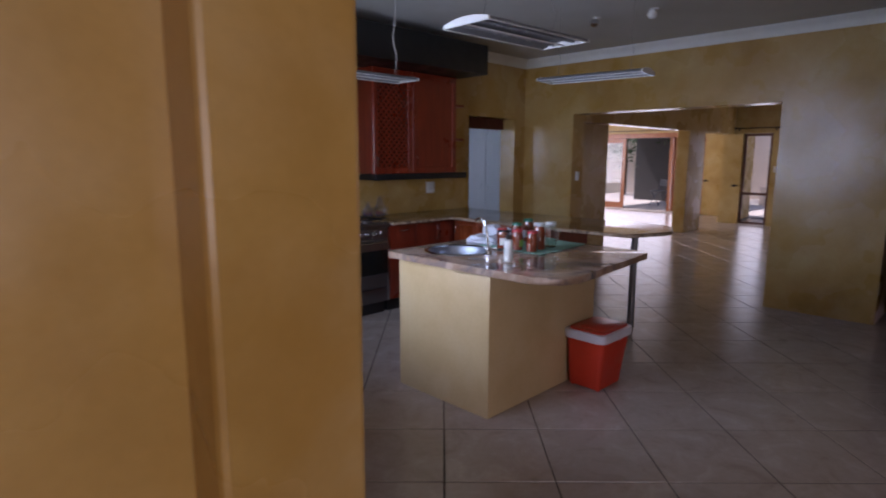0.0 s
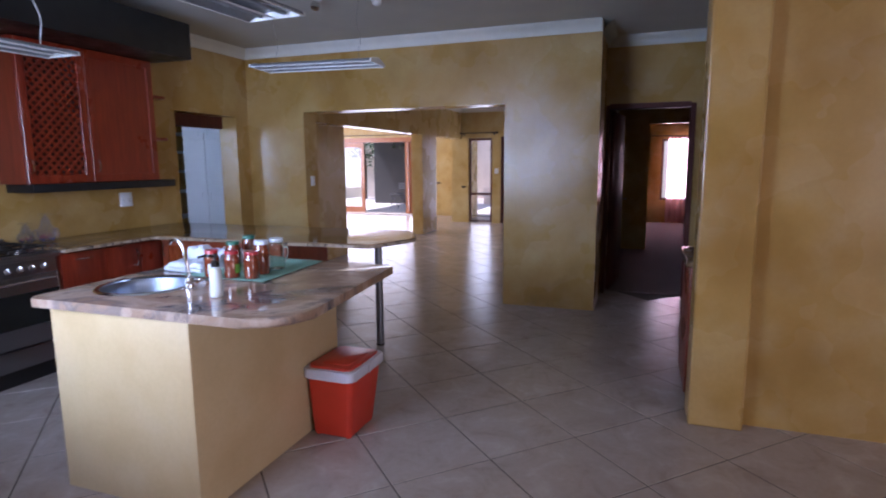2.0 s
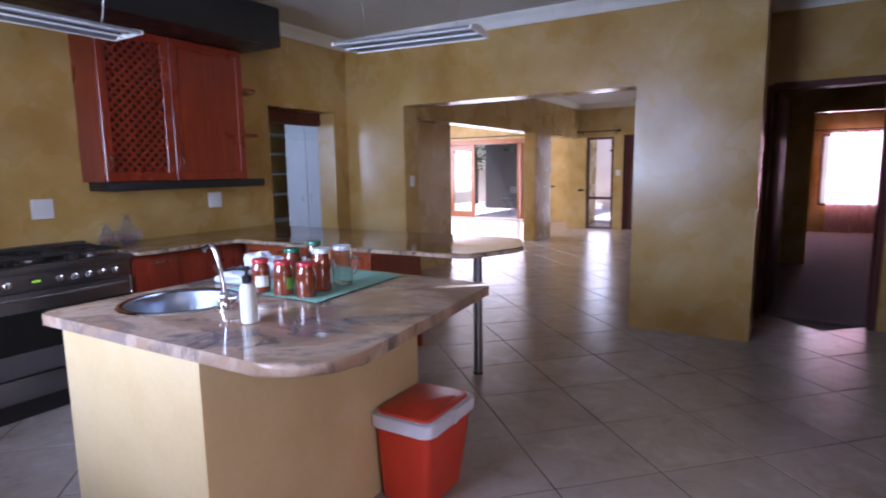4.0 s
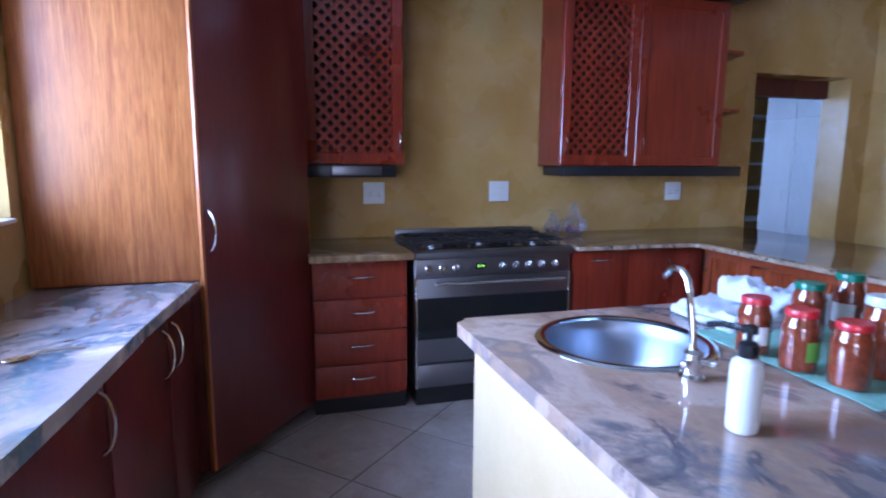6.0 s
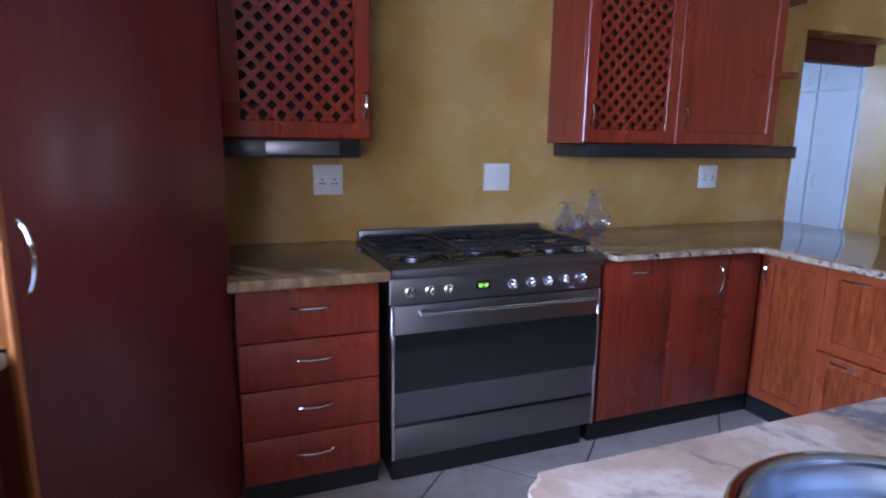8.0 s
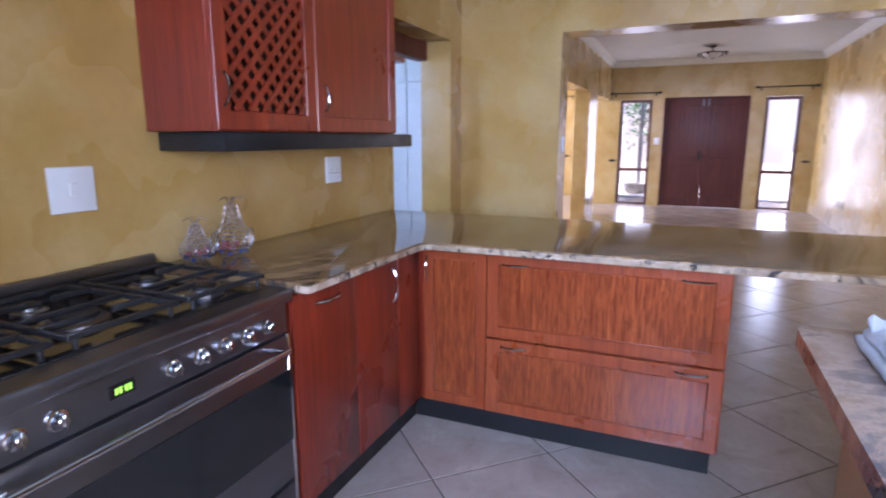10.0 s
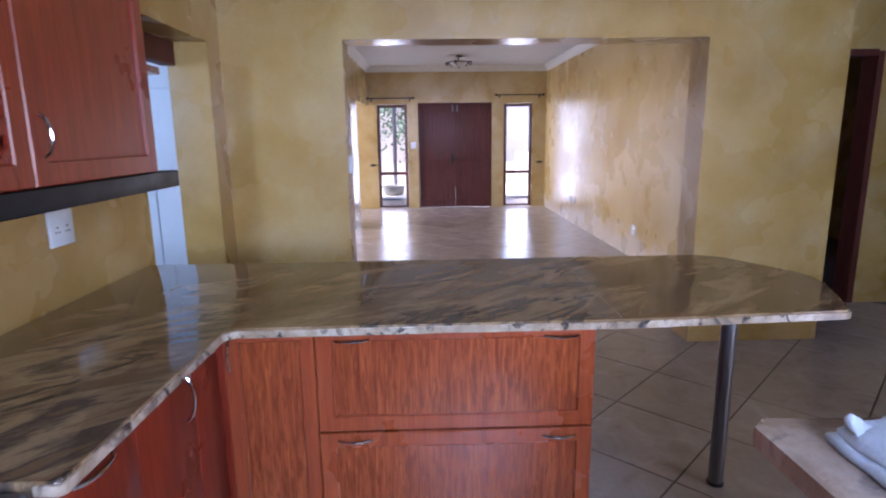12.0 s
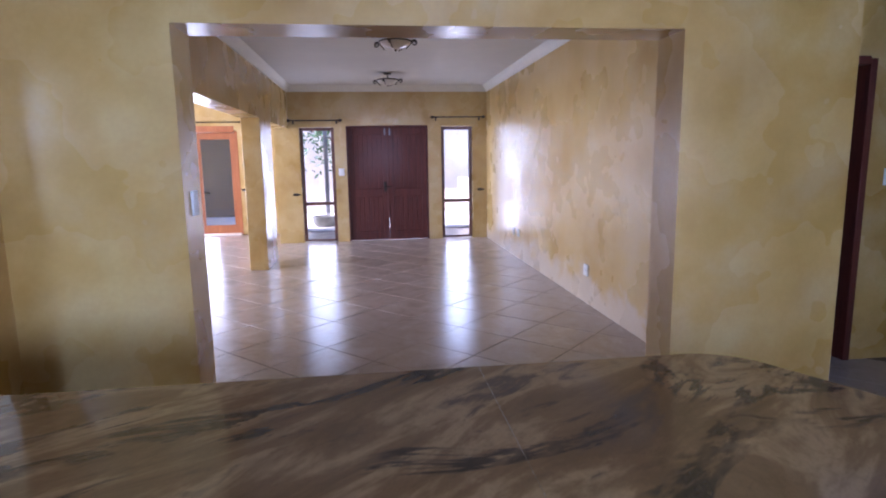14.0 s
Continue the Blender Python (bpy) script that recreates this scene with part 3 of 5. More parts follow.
for z0, z1, hz in ((0.472, 0.852, 0.803), (0.123, 0.465, 0.440)):
    w = 0.94
    front = part("drawer_front", moved(framed_door(w, z1 - z0, rail=0.055), pose(4.962, 4.605, z0, 0, 0, -90)), AMBERFRAME, pen)
    part("panel", boxes((4.972, 4.982, 3.71, 4.56, z0 + 0.04, z1 - 0.04)), AMBER, front, "figured veneer panel")
    part("rail", boxes((4.966, 4.975, 4.147, 4.157, z0 + 0.055, z1 - 0.055)), AMBER, front)
    for hy in (4.485, 3.78):
        part("handle", moved(bow_handle(0.115, 0.022, False), pose(4.961, hy, hz, 0, 0, -90)), CHROME, front, "bowed chrome handle")
part("back_panel", boxes((5.562, 5.58, 3.66, 5.49, 0.02, 0.858)), CHERRY, pen)

top = thing("peninsula_worktop", "L-shaped polished brown granite worktop with rounded end", "worktop", at=(5.3, 4.2, 0.86))
part("slab", prism(rounded([(4.055, 4.855, 0.01), (4.82, 4.84, 0.03), (4.83, 3.6, 0), (4.87, 2.87, 0.05), (5.30, 2.68, 0.30), (5.735, 2.90, 0.20), (5.735, 5.497, 0), (4.055, 5.497, 0)]), 0.868, 0.90, 0.010), GRANITE, top)
part("edge", prism(rounded([(4.051, 4.850, 0.01), (4.815, 4.835, 0.03), (4.825, 3.6, 0), (4.865, 2.865, 0.05), (5.30, 2.674, 0.30), (5.741, 2.897, 0.20), (5.741, 4.2, 0), (4.9, 4.9, 0), (4.051, 4.9, 0)]), 0.8705, 0.8925, 0.004), GRANITE_EDGE, top, "pale rough-split granite edge")
part("joint", boxes((4.842, 5.725, 3.6197, 3.6208, 0.8995, 0.9002)), GROUTPALE, top, "pale glued joint")
leg = part("leg", lathe([(0.030, 0.012), (0.030, 0.868)], 24, (5.30, 3.02, 0)), STEEL, top, "round brushed steel leg")
part("foot", lathe([(0.034, 0.0), (0.034, 0.012), (0.030, 0.014)], 24, (5.30, 3.02, 0)), BLACK, leg, "black rubber foot")

# island
island = thing("island", "kitchen island with cream plastered base", "kitchen island", at=(3.6, 3.1, 0))
base_bm = boxes((2.957, 4.11, 2.718, 3.497, 0.0, 0.858), soft=0.006)
bmesh.ops.delete(base_bm, geom=[f for f in base_bm.faces if f.calc_center_median().z > 0.857], context="FACES")
part("base", base_bm, CREAM, island)
slab_outline = rounded([(2.940, 2.235, 0.21), (4.155, 2.350, 0.06), (4.20, 3.595, 0.04), (2.925, 3.597, 0.045)], 9)
SINK = (3.30, 3.285, 0.215)


def slab_with_hole(outline, centre, radius, z0, z1, soft):
    """A slab with a round cut-out: rings joined between outline and hole."""
    bm = prism(outline, z0, z1, soft)
    n = 40
    for face in [f for f in bm.faces if len(f.verts) > 20]:
        up = face.normal.z > 0
        z = face.verts[0].co.z
        rim = [v for v in face.verts]
        hole = [bm.verts.new((centre[0] + radius * math.cos(2 * math.pi * k / n), centre[1] + radius * math.sin(2 * math.pi * k / n), z)) for k in range(n)]
        edges = [bm.edges.new((hole[k], hole[(k + 1) % n])) for k in range(n)]
        border = [e for e in face.edges]
        bm.faces.remove(face)
        bmesh.ops.triangle_fill(bm, edges=edges + border, use_beauty=True)
    lows = [v for v in bm.verts if abs((v.co.xy - Vector(centre[:2])).length - radius) < 1e-4]
    low = sorted([v for v in lows if v.co.z < (z0 + z1) / 2], key=lambda v: math.atan2(v.co.y - centre[1], v.co.x - centre[0]))
    high = sorted([v for v in lows if v.co.z > (z0 + z1) / 2], key=lambda v: math.atan2(v.co.y - centre[1], v.co.x - centre[0]))
    for k in range(len(low)):
        bm.faces.new((low[k], low[(k + 1) % n], high[(k + 1) % n], high[k]))
    return bm


part("slab", slab_with_hole(slab_outline, SINK[:2], SINK[2], 0.86, 0.90, 0.014), GRANITE_ISLAND, island, "polished rose-brown granite top with rounded corners")

sink = thing("sink", "round inset stainless steel sink in the island", "sink", at=(SINK[0], SINK[1], 0.9))
part("rim", lathe([(0.205, 0.895), (0.205, 0.904), (0.213, 0.9075), (0.226, 0.9065), (0.232, 0.9012), (0.2325, 0.9003), (0.214, 0.9003), (0.212, 0.893)], 48, (SINK[0], SINK[1], 0), True, True), CHROME, sink, "bright rolled rim")
part("bowl", lathe([(0.2075, 0.9), (0.203, 0.895), (0.198, 0.86), (0.190, 0.79), (0.175, 0.765), (0.05, 0.757), (0.047, 0.752), (0.0, 0.752)], 48, (SINK[0], SINK[1], 0), False, True), BASIN, sink)
part("drain", lathe([(0.044, 0.7535), (0.040, 0.757), (0.020, 0.7545), (0.0, 0.7545)], 24, (SINK[0], SINK[1], 0)), CHROME, sink, "chrome waste")

# upper cabinets
def upper(name, label, x0, x1, y0, z0, z1, doors):
    cab = thing(name, label, "wall cabinet", at=((x0 + x1) / 2, 5.49, z0))
    for nm, lot in (("side_panel", (x0, x0 + 0.018, y0 + 0.02, 5.495, z0, z1)), ("side_panel", (x1 - 0.018, x1, y0 + 0.02, 5.495, z0, z1)), ("bottom_panel", (x0 + 0.018, x1 - 0.018, y0 + 0.022, 5.495, z0, z0 + 0.018)),
                    ("top_panel", (x0 + 0.018, x1 - 0.018, y0 + 0.022, 5.495, z1 - 0.018, z1)), ("back_panel", (x0 + 0.018, x1 - 0.018, 5.48, 5.494, z0 + 0.018, z1 - 0.018))):
        part(nm, boxes(lot, soft=0.0015, steps=1), CHERRY, cab)
    for a, b, kind, hx in doors:
        w, h = b - a - 0.004, z1 - z0 - 0.006
        if kind == "lattice":
            dr = part("door", place(framed_door(w, h, rail=0.062), a + 0.002, y0, z0 + 0.003), CHERRY, cab)
            part("lattice", place(lattice_bm(w - 0.124, h - 0.124), a + 0.064, y0 + 0.004, z0 + 0.065), CHERRY, dr, "diamond lattice of crossed slats")
            # Near-black sheet close behind the slats makes the holes read dark
            part("backing", boxes((a + 0.05, b - 0.05, y0 + 0.045, y0 + 0.049, z0 + 0.05, z1 - 0.05)), LATTICEBACK, dr, "near-black sheet behind the lattice")
        elif kind == "panel":
            dr = part("door", place(framed_door(w, h, rail=0.062), a + 0.002, y0, z0 + 0.003), CHERRY, cab)
            part("panel", boxes((a + 0.055, b - 0.055, y0 + 0.010, y0 + 0.016, z0 + 0.055, z1 - 0.055)), CHERRY, dr)
        if hx:
            part("handle", place(bow_handle(0.105, 0.026, True), hx, y0 - 0.001, z0 + 0.13), CHROME, dr, "bowed chrome handle")
    return cab


cab = upper("wall_cabinet", "red hardwood wall cabinet with a lattice door", 4.088, 5.27, 5.19, 1.345, 2.383, [(4.09, 4.612, "lattice", 4.12), (4.612, 5.268, "panel", 4.655)])
part("light_rail", boxes((4.125, 5.455, 5.20, 5.49, 1.281, 1.343), soft=0.004), BLACK, cab, "dark ledge under the cabinet")
for z in (1.712, 2.085):
    tagged(part("corner_shelf", prism(rounded([(5.272, 5.205, 0), (5.43, 5.215, 0.03), (5.485, 5.497, 0), (5.272, 5.497, 0)]), z - 0.012, z + 0.012, 0.003), CHERRY), "small rounded red hardwood shelf on the cabinet end", "shelf", "end shelves")
cab2 = upper("wall_cabinet", "red hardwood wall cabinet with lattice door over the extractor", 2.573, 3.116, 5.17, 1.345, 2.383, [(2.575, 3.114, "lattice", 3.09)])
ext = thing("extractor", "slim black and steel extractor hood under the cabinet", "extractor hood", at=(2.83, 5.3, 1.31))
part("body", boxes((2.575, 3.074, 5.185, 5.49, 1.275, 1.343), soft=0.004), BLACK, ext)
part("visor", boxes((2.72, 2.99, 5.172, 5.184, 1.287, 1.337), soft=0.003), STEEL, ext, "bright steel visor")
tagged(part("soffit", boxes((1.565, 5.352, 4.81, 5.40, 2.385, 2.685), soft=0.006), BLACK), "black boxed soffit above the wall cabinets", "soffit", kind="structure")

# ---- range cooker ----
def cooker():
    x0, x1, yf, yb = 3.122, 4.045, 4.935, 5.47
    c = thing("range_cooker", "wide stainless steel gas range cooker with oven", "cooker", at=((x0 + x1) / 2, 5.2, 0))
    part("body", boxes((x0, x1, yf + 0.012, yb, 0.125, 0.845), soft=0.004), STEEL, c)
    part("plinth", boxes((x0 + 0.02, x1 - 0.02, 4.98, 5.4, 0.0, 0.125)), BLACK, c, "black recessed plinth")
    hob = part("hob", boxes((x0 - 0.006, x1 + 0.006, yf - 0.03, yb, 0.846, 0.886), soft=0.010, steps=3), STEEL, c, "steel hob with rounded front lip")
    part("hob_tray", boxes((x0 + 0.03, x1 - 0.03, yf + 0.045, yb - 0.05, 0.8855, 0.890), soft=0.002, steps=1), SOOT, hob, "black enamel hob tray")
    part("backsplash", boxes((x0, x1, yb - 0.012, yb + 0.012, 0.886, 0.946), soft=0.004), STEEL, c, "steel upstand behind the hob")
    panel = part("control_panel", boxes((x0 + 0.004, x1 - 0.004, yf - 0.006, yf + 0.011, 0.748, 0.845), soft=0.003), STEEL, c)
    for x in (3.197, 3.276, 3.353, 3.622, 3.704, 3.783, 3.863, 3.946):
        k = part("knob", moved(lathe([(0.021, 0), (0.021, 0.006), (0.016, 0.008), (0.014, 0.024), (0.010, 0.028)], 20), pose(x, yf - 0.006, 0.793, 90)), CHROME, panel, "chrome control knob")
        part("pointer", boxes((x - 0.003, x + 0.003, yf - 0.038, yf - 0.008, 0.779, 0.812), soft=0.001, steps=1), CHROME, panel)
    part("display", boxes((3.463, 3.525, yf - 0.009, yf - 0.005, 0.782, 0.812), soft=0.001, steps=1), SOOT, panel, "black clock window")
    part("display_digits", boxes(*[(3.475 + k * 0.0095 + (0.004 if k > 1 else 0), 3.4815 + k * 0.0095 + (0.004 if k > 1 else 0), yf - 0.0105, yf - 0.0092, 0.790, 0.804) for k in range(4)]), GREENLED, panel, "glowing green clock digits")
    door = part("oven_door", boxes((x0 + 0.006, x1 - 0.006, yf - 0.012, yf + 0.010, 0.268, 0.742), soft=0.004), STEEL, c, "steel oven door")
    part("oven_window", boxes((x0 + 0.012, x1 - 0.012, yf - 0.0155, yf - 0.0115, 0.400, 0.632), soft=0.001, steps=1), OVENGLASS, door, "dark oven glass")
    part("handle", join(tube([(x0 + 0.10, yf - 0.056, 0.715), (x1 - 0.06, yf - 0.056, 0.715)], 0.009, 12), tube([(x0 + 0.112, yf - 0.056, 0.715), (x0 + 0.112, yf - 0.01, 0.715)], 0.008, 8), tube([(x1 - 0.072, yf - 0.056, 0.715), (x1 - 0.072, yf - 0.01, 0.715)], 0.008, 8)), CHROME, door, "long chrome towel-bar handle")
    part("storage_drawer", boxes((x0 + 0.006, x1 - 0.006, yf - 0.012, yf + 0.010, 0.122, 0.255), soft=0.004), STEEL, c, "steel drawer front")
    for x in (x0 + 0.006, x1 - 0.006):
        part("side_trim", boxes((x - 0.007, x + 0.007, yf - 0.014, yf + 0.02, 0.122, 0.744), soft=0.002, steps=1), CHROME, c)
    # burners and pan supports
    for bx, by, r in ((3.26, 5.08, 0.045), (3.26, 5.30, 0.038), (3.57, 5.17, 0.062), (3.88, 5.08, 0.038), (3.88, 5.30, 0.045), (3.57, 5.345, 0.03)):
        b = part("burner", lathe([(r + 0.012, 0.890), (r + 0.012, 0.898), (r, 0.902), (r * 0.95, 0.908)], 24, (bx, by, 0)), STEEL, hob, "aluminium burner ring")
        part("burner_cap", lathe([(r * 0.85, 0.908), (r * 0.85, 0.916), (r * 0.7, 0.919)], 24, (bx, by, 0)), IRON, hob, "black burner cap")
    for gx in (3.26, 3.57, 3.88):
        bars = []
        for dx in (-0.135, 0.135):
            bars.append((gx + dx - 0.006, gx + dx + 0.006, 4.985, 5.40, 0.914, 0.928))
        for y in (4.985, 5.172, 5.388):
            bars.append((gx - 0.135, gx + 0.135, y, y + 0.012, 0.916, 0.929))
        for y in (5.08, 5.30):
            bars.append((gx - 0.135, gx - 0.03, y - 0.005, y + 0.005, 0.918, 0.933))
            bars.append((gx + 0.03, gx + 0.135, y - 0.005, y + 0.005, 0.918, 0.933))
        for dx in (-0.12, 0.12):
            for y in (4.995, 5.385):
                bars.append((gx + dx - 0.005, gx + dx + 0.005, y - 0.005, y + 0.005, 0.890, 0.918))
        for bar in bars:
            part("pan_support_bar", boxes(bar, soft=0.002, steps=1), IRON, hob, "cast iron pan support bar")
    return c


m, nodes, links, sh = material("green_led")
sh.inputs["Base Color"].default_value = (0.02, 0.05, 0.01, 1)
sh.inputs["Emission Color"].default_value, sh.inputs["Emission Strength"].default_value = (0.45, 1, 0.08, 1), 0.5
GREENLED = m
cooker()


# ---- sockets and switches ----
def plate(name, label, x, y, z, w, h, facing, kind):
    """facing: degrees that turn a plate facing -y."""
    t = thing(name, label, "socket" if kind != "switch" else "light switch", at=(x, y, z))
    m = pose(x, y, z, 0, 0, facing)
    base = part("cover", moved(boxes((-w / 2, w / 2, -0.012, -0.001, -h / 2, h / 2), soft=0.003), m), WHITE, t)
    if kind == "round":
        part("socket_face", moved(lathe([(0.024, 0), (0.024, 0.002), (0.020, 0.003), (0.019, 0.0005), (0.0, 0.0005)], 24), m @ pose(0, -0.0118, 0, 90)), WHITE, base)
        for dx, dz in ((0, 0.010), (-0.008, -0.006), (0.008, -0.006)):
            part("pin_hole", moved(lathe([(0.0032, 0), (0.0032, 0.0008), (0.0, 0.0008)], 10), m @ pose(dx, -0.0128, dz, 90)), SOOT, base, "dark pin hole")
        part("rocker", moved(boxes((w / 2 - 0.026, w / 2 - 0.012, -0.016, -0.011, -0.012, 0.012), soft=0.002, steps=1), m), WHITE, base)
    elif kind == "double":
        for cx in (-0.027, 0.027):
            for dx, dz in ((0, 0.002), (-0.009, -0.016), (0.009, -0.016)):
                part("pin_hole", moved(lathe([(0.0036, 0), (0.0036, 0.0008), (0.0, 0.0008)], 10), m @ pose(cx + dx, -0.0122, dz, 90)), SOOT, base, "dark pin hole")
            part("rocker", moved(boxes((cx - 0.007, cx + 0.007, -0.016, -0.011, 0.026, 0.046), soft=0.002, steps=1), m), WHITE, base)
    else:
        part("rocker", moved(boxes((-0.012, 0.012, -0.016, -0.011, -0.02, 0.02), soft=0.002, steps=1), m), WHITE, base)
    return t


plate("wall_socket", "white double wall socket with pin holes and rockers", 2.997, 5.5, 1.171, 0.128, 0.130, 0, "double")
plate("cooker_switch", "white square cooker isolator plate on plaster", 3.816, 5.5, 1.176, 0.136, 0.132, 0, "switch")
plate("wall_socket", "white double wall socket above the corner worktop", 5.153, 5.5, 1.168, 0.130, 0.128, 0, "double")
plate("wall_switch", "white light switch plate in the opening's jamb", 7.07, 4.735, 1.278, 0.075, 0.115, 0, "switch")
plate("wall_switch", "white light switch plate beside the dark doorway", XB, 0.385, 1.30, 0.075, 0.115, -90, "switch")
plate("wall_switch", "wide white switch plate in the passage", XB, 0.185, 1.30, 0.17, 0.115, -90, "switch")
plate("wall_socket", "white socket low on the front room wall", 9.67, 1.78, 0.34, 0.115, 0.115, 180, "round")
plate("wall_socket", "white socket low on the front room wall", 12.65, 1.78, 0.378, 0.115, 0.115, 180, "round")
plate("wall_socket", "white socket low on the front room wall", 12.38, 1.78, 0.378, 0.115, 0.115, 180, "round")
plate("wall_switch", "white switch plate beside the front doors", XF, 4.45, 1.27, 0.10, 0.13, -90, "switch")


# ---- hanging fluorescent fittings ----
def fitting(x, y, z, turn, length, width, label, cord_top, twist=0):
    m = pose(x, y, z, 0, 0, turn)
    t = thing("hanging_light", label, "ceiling light", "hanging fluorescent fittings", at=(x, y, z))
    L, w = length / 2, width / 2
    prof = [(-w, 0.0), (-w + 0.008, 0.02), (-w * 0.45, 0.037), (0, 0.042), (w * 0.45, 0.037), (w - 0.008, 0.02), (w, 0.0), (w - 0.004, 0.0), (w * 0.45, 0.033), (0, 0.038), (-w * 0.45, 0.033), (-w + 0.012, 0.018), (-w + 0.004, 0.0)]
    bm = bmesh.new()
    a, b = [bm.verts.new((-L, u, v)) for u, v in prof], [bm.verts.new((L, u, v)) for u, v in prof]
    for k in range(len(prof)):
        bm.faces.new((a[k], a[(k + 1) % len(prof)], b[(k + 1) % len(prof)], b[k]))
    part("reflector", moved(bm, m), LAMPMETAL, t, "bent grey metal reflector")
    for s in (-1, 1):
        outline = [(-w, 0.0), (w, 0.0), (w - 0.006, 0.022), (w * 0.45, 0.040), (0, 0.045), (-w * 0.45, 0.040), (-w + 0.006, 0.022)]
        part("end_cap", moved(prism([(u, v) for u, v in outline], -0.006, 0.006, 0.001, 1), m @ pose(s * L, 0, 0, 90, 0, 90)), WHITE, t, "white moulded end cap")
    for u in (-w * 0.42, w * 0.42):
        tb = part("fluorescent_tube", moved(tube([(-L + 0.03, u, 0.016), (L - 0.03, u, 0.016)], 0.011, 12), m), TUBEGLASS, t, "unlit grey fluorescent tube")
    for u in (-w + 0.004, 0.0, w - 0.004):
        part("rib", moved(boxes((-L, L, u - 0.003, u + 0.003, -0.003, 0.005), soft=0.001, steps=1), m), WHITE, t)
    for s in (-0.7, 0.7):
        p = m @ Vector((s * L, 0, 0.042))
        q = Vector((p.x, p.y, CEILING))
        if cord_top and (cord_top > 1 or s > 0):
            pts = [p.lerp(q, k / 10) + Vector((0.018 * math.sin(k * 0.9), 0.01 * math.sin(k * 1.7), 0)) * (1 if 0 < k < 10 else 0) for k in range(11)]
            part("cord", tube(pts, 0.0012 if cord_top > 1 else 0.003, 6), LAMPMETAL if cord_top > 1 else WHITE, t, "thin cord")
    return t


LAMPMETAL = plain("lamp_metal", (0.17, 0.175, 0.19), 0.35, metal=0.4, vary=0.1)
TUBEGLASS = plain("dusty_tube", (0.30, 0.31, 0.34), 0.25, vary=0.1)
fitting(3.40, 4.43, 2.14, -1.0, 0.93, 0.27, "grey metal fluorescent fitting hanging before the soffit", 1)
fitting(4.96, 3.31, 2.175, 96.0, 0.93, 0.28, "grey metal fluorescent fitting hanging over the peninsula", 2)
fitting(3.48, 2.95, 2.25, -3.0, 0.93, 0.37, "broad fluorescent fitting with white end caps over the island", 2)

for x, y, label in ((5.45, 3.59, "small chrome ball spotlight on the ceiling"), (5.51, 3.07, "small broken white spotlight base on the ceiling")):
    t = thing("ceiling_spotlight", label, "spotlight", "small ceiling spotlights", at=(x, y, CEILING))
    part("rose", lathe([(0.040, -0.012), (0.040, -0.002), (0.030, 0.0)], 20, (x, y, CEILING - 0.0005)), WHITE, t)
    part("head", moved(lathe([(0.010, 0.03), (0.032, 0.02), (0.040, 0.0), (0.032, -0.024), (0.012, -0.034)], 20), pose(x - 0.03, y, CEILING - 0.052, 0, 25, 0)), CHROME if "chrome" in label else WHITE, t)
    part("stem", tube([(x, y, CEILING - 0.012), (x - 0.02, y, CEILING - 0.035)], 0.008, 8), WHITE, t)

# ---- doorways ----
def plank_door(name, label, x, y0, y1, z0, z1, mat, swing=0):
    """A leaf of vertical boards in a frame, facing -x."""
    d = thing(name, label, "door", at=(x, (y0 + y1) / 2, z0), kind="structure")
    st = 0.10
    part("stiles", boxes((x - 0.022, x + 0.022, y0, y0 + st, z0, z1), (x - 0.022, x + 0.022, y1 - st, y1, z0, z1), soft=0.004, steps=1), mat, d)
    part("rails", boxes((x - 0.021, x + 0.021, y0 + st, y1 - st, z0, z0 + 0.16), (x - 0.021, x + 0.021, y0 + st, y1 - st, z0 + 0.80, z0 + 0.94), (x - 0.021, x + 0.021, y0 + st, y1 - st, z1 - 0.13, z1), soft=0.004, steps=1), mat, d)
    part("backing", boxes((x + 0.004, x + 0.010, y0 + st - 0.01, y1 - st + 0.01, z0 + 0.1, z1 - 0.1)), mat, d)
    n = 6
    wd = (y1 - y0 - 2 * st) / n
    for k in range(n):
        for a, b in ((z0 + 0.16, z0 + 0.80), (z0 + 0.94, z1 - 0.13)):
            part("board", boxes((x - 0.012, x + 0.012, y0 + st + k * wd + 0.003, y0 + st + (k + 1) * wd - 0.003, a, b), soft=0.003, steps=1), mat, d)
    return d


dl = plank_door("door_front", "dark stained double front door leaf of hardwood boards", XF + 0.06, 2.897, 3.606, 0.012, 2.066, DOORWOOD)
dr = plank_door("door_front", "dark stained double front door leaf with lever handle", XF + 0.06, 3.612, 4.324, 0.012, 2.066, DOORWOOD)
part("cover_strip", boxes((XF + 0.028, XF + 0.038, 3.589, 3.629, 0.42, 2.066), soft=0.003, steps=1), DOORWOOD, dr)
part("lever_handle", join(tube([(XF + 0.035, 3.669, 0.99), (XF - 0.015, 3.669, 0.99), (XF - 0.018, 3.564, 0.985)], 0.011, 8), boxes((XF + 0.03, XF + 0.038, 3.644, 3.694, 0.90, 1.08), soft=0.003)), BRONZE, dr, "dark lever handle on a plate")
part("bolt", boxes((XF + 0.026, XF + 0.038, 3.639, 3.669, 1.92, 2.05), (XF + 0.026, XF + 0.038, 3.549, 3.579, 1.92, 2.05), soft=0.002), STEEL, dr, "steel head bolts")
structure("door_frame_front", boxes((XF - 0.004, XF + 0.12, 2.872, 2.895, 0, 2.088), (XF - 0.004, XF + 0.12, 4.326, 4.349, 0, 2.088), (XF - 0.004, XF + 0.12, 2.895, 4.326, 2.068, 2.092), soft=0.002), DOORWOOD, "dark hardwood front door frame", "door frame")


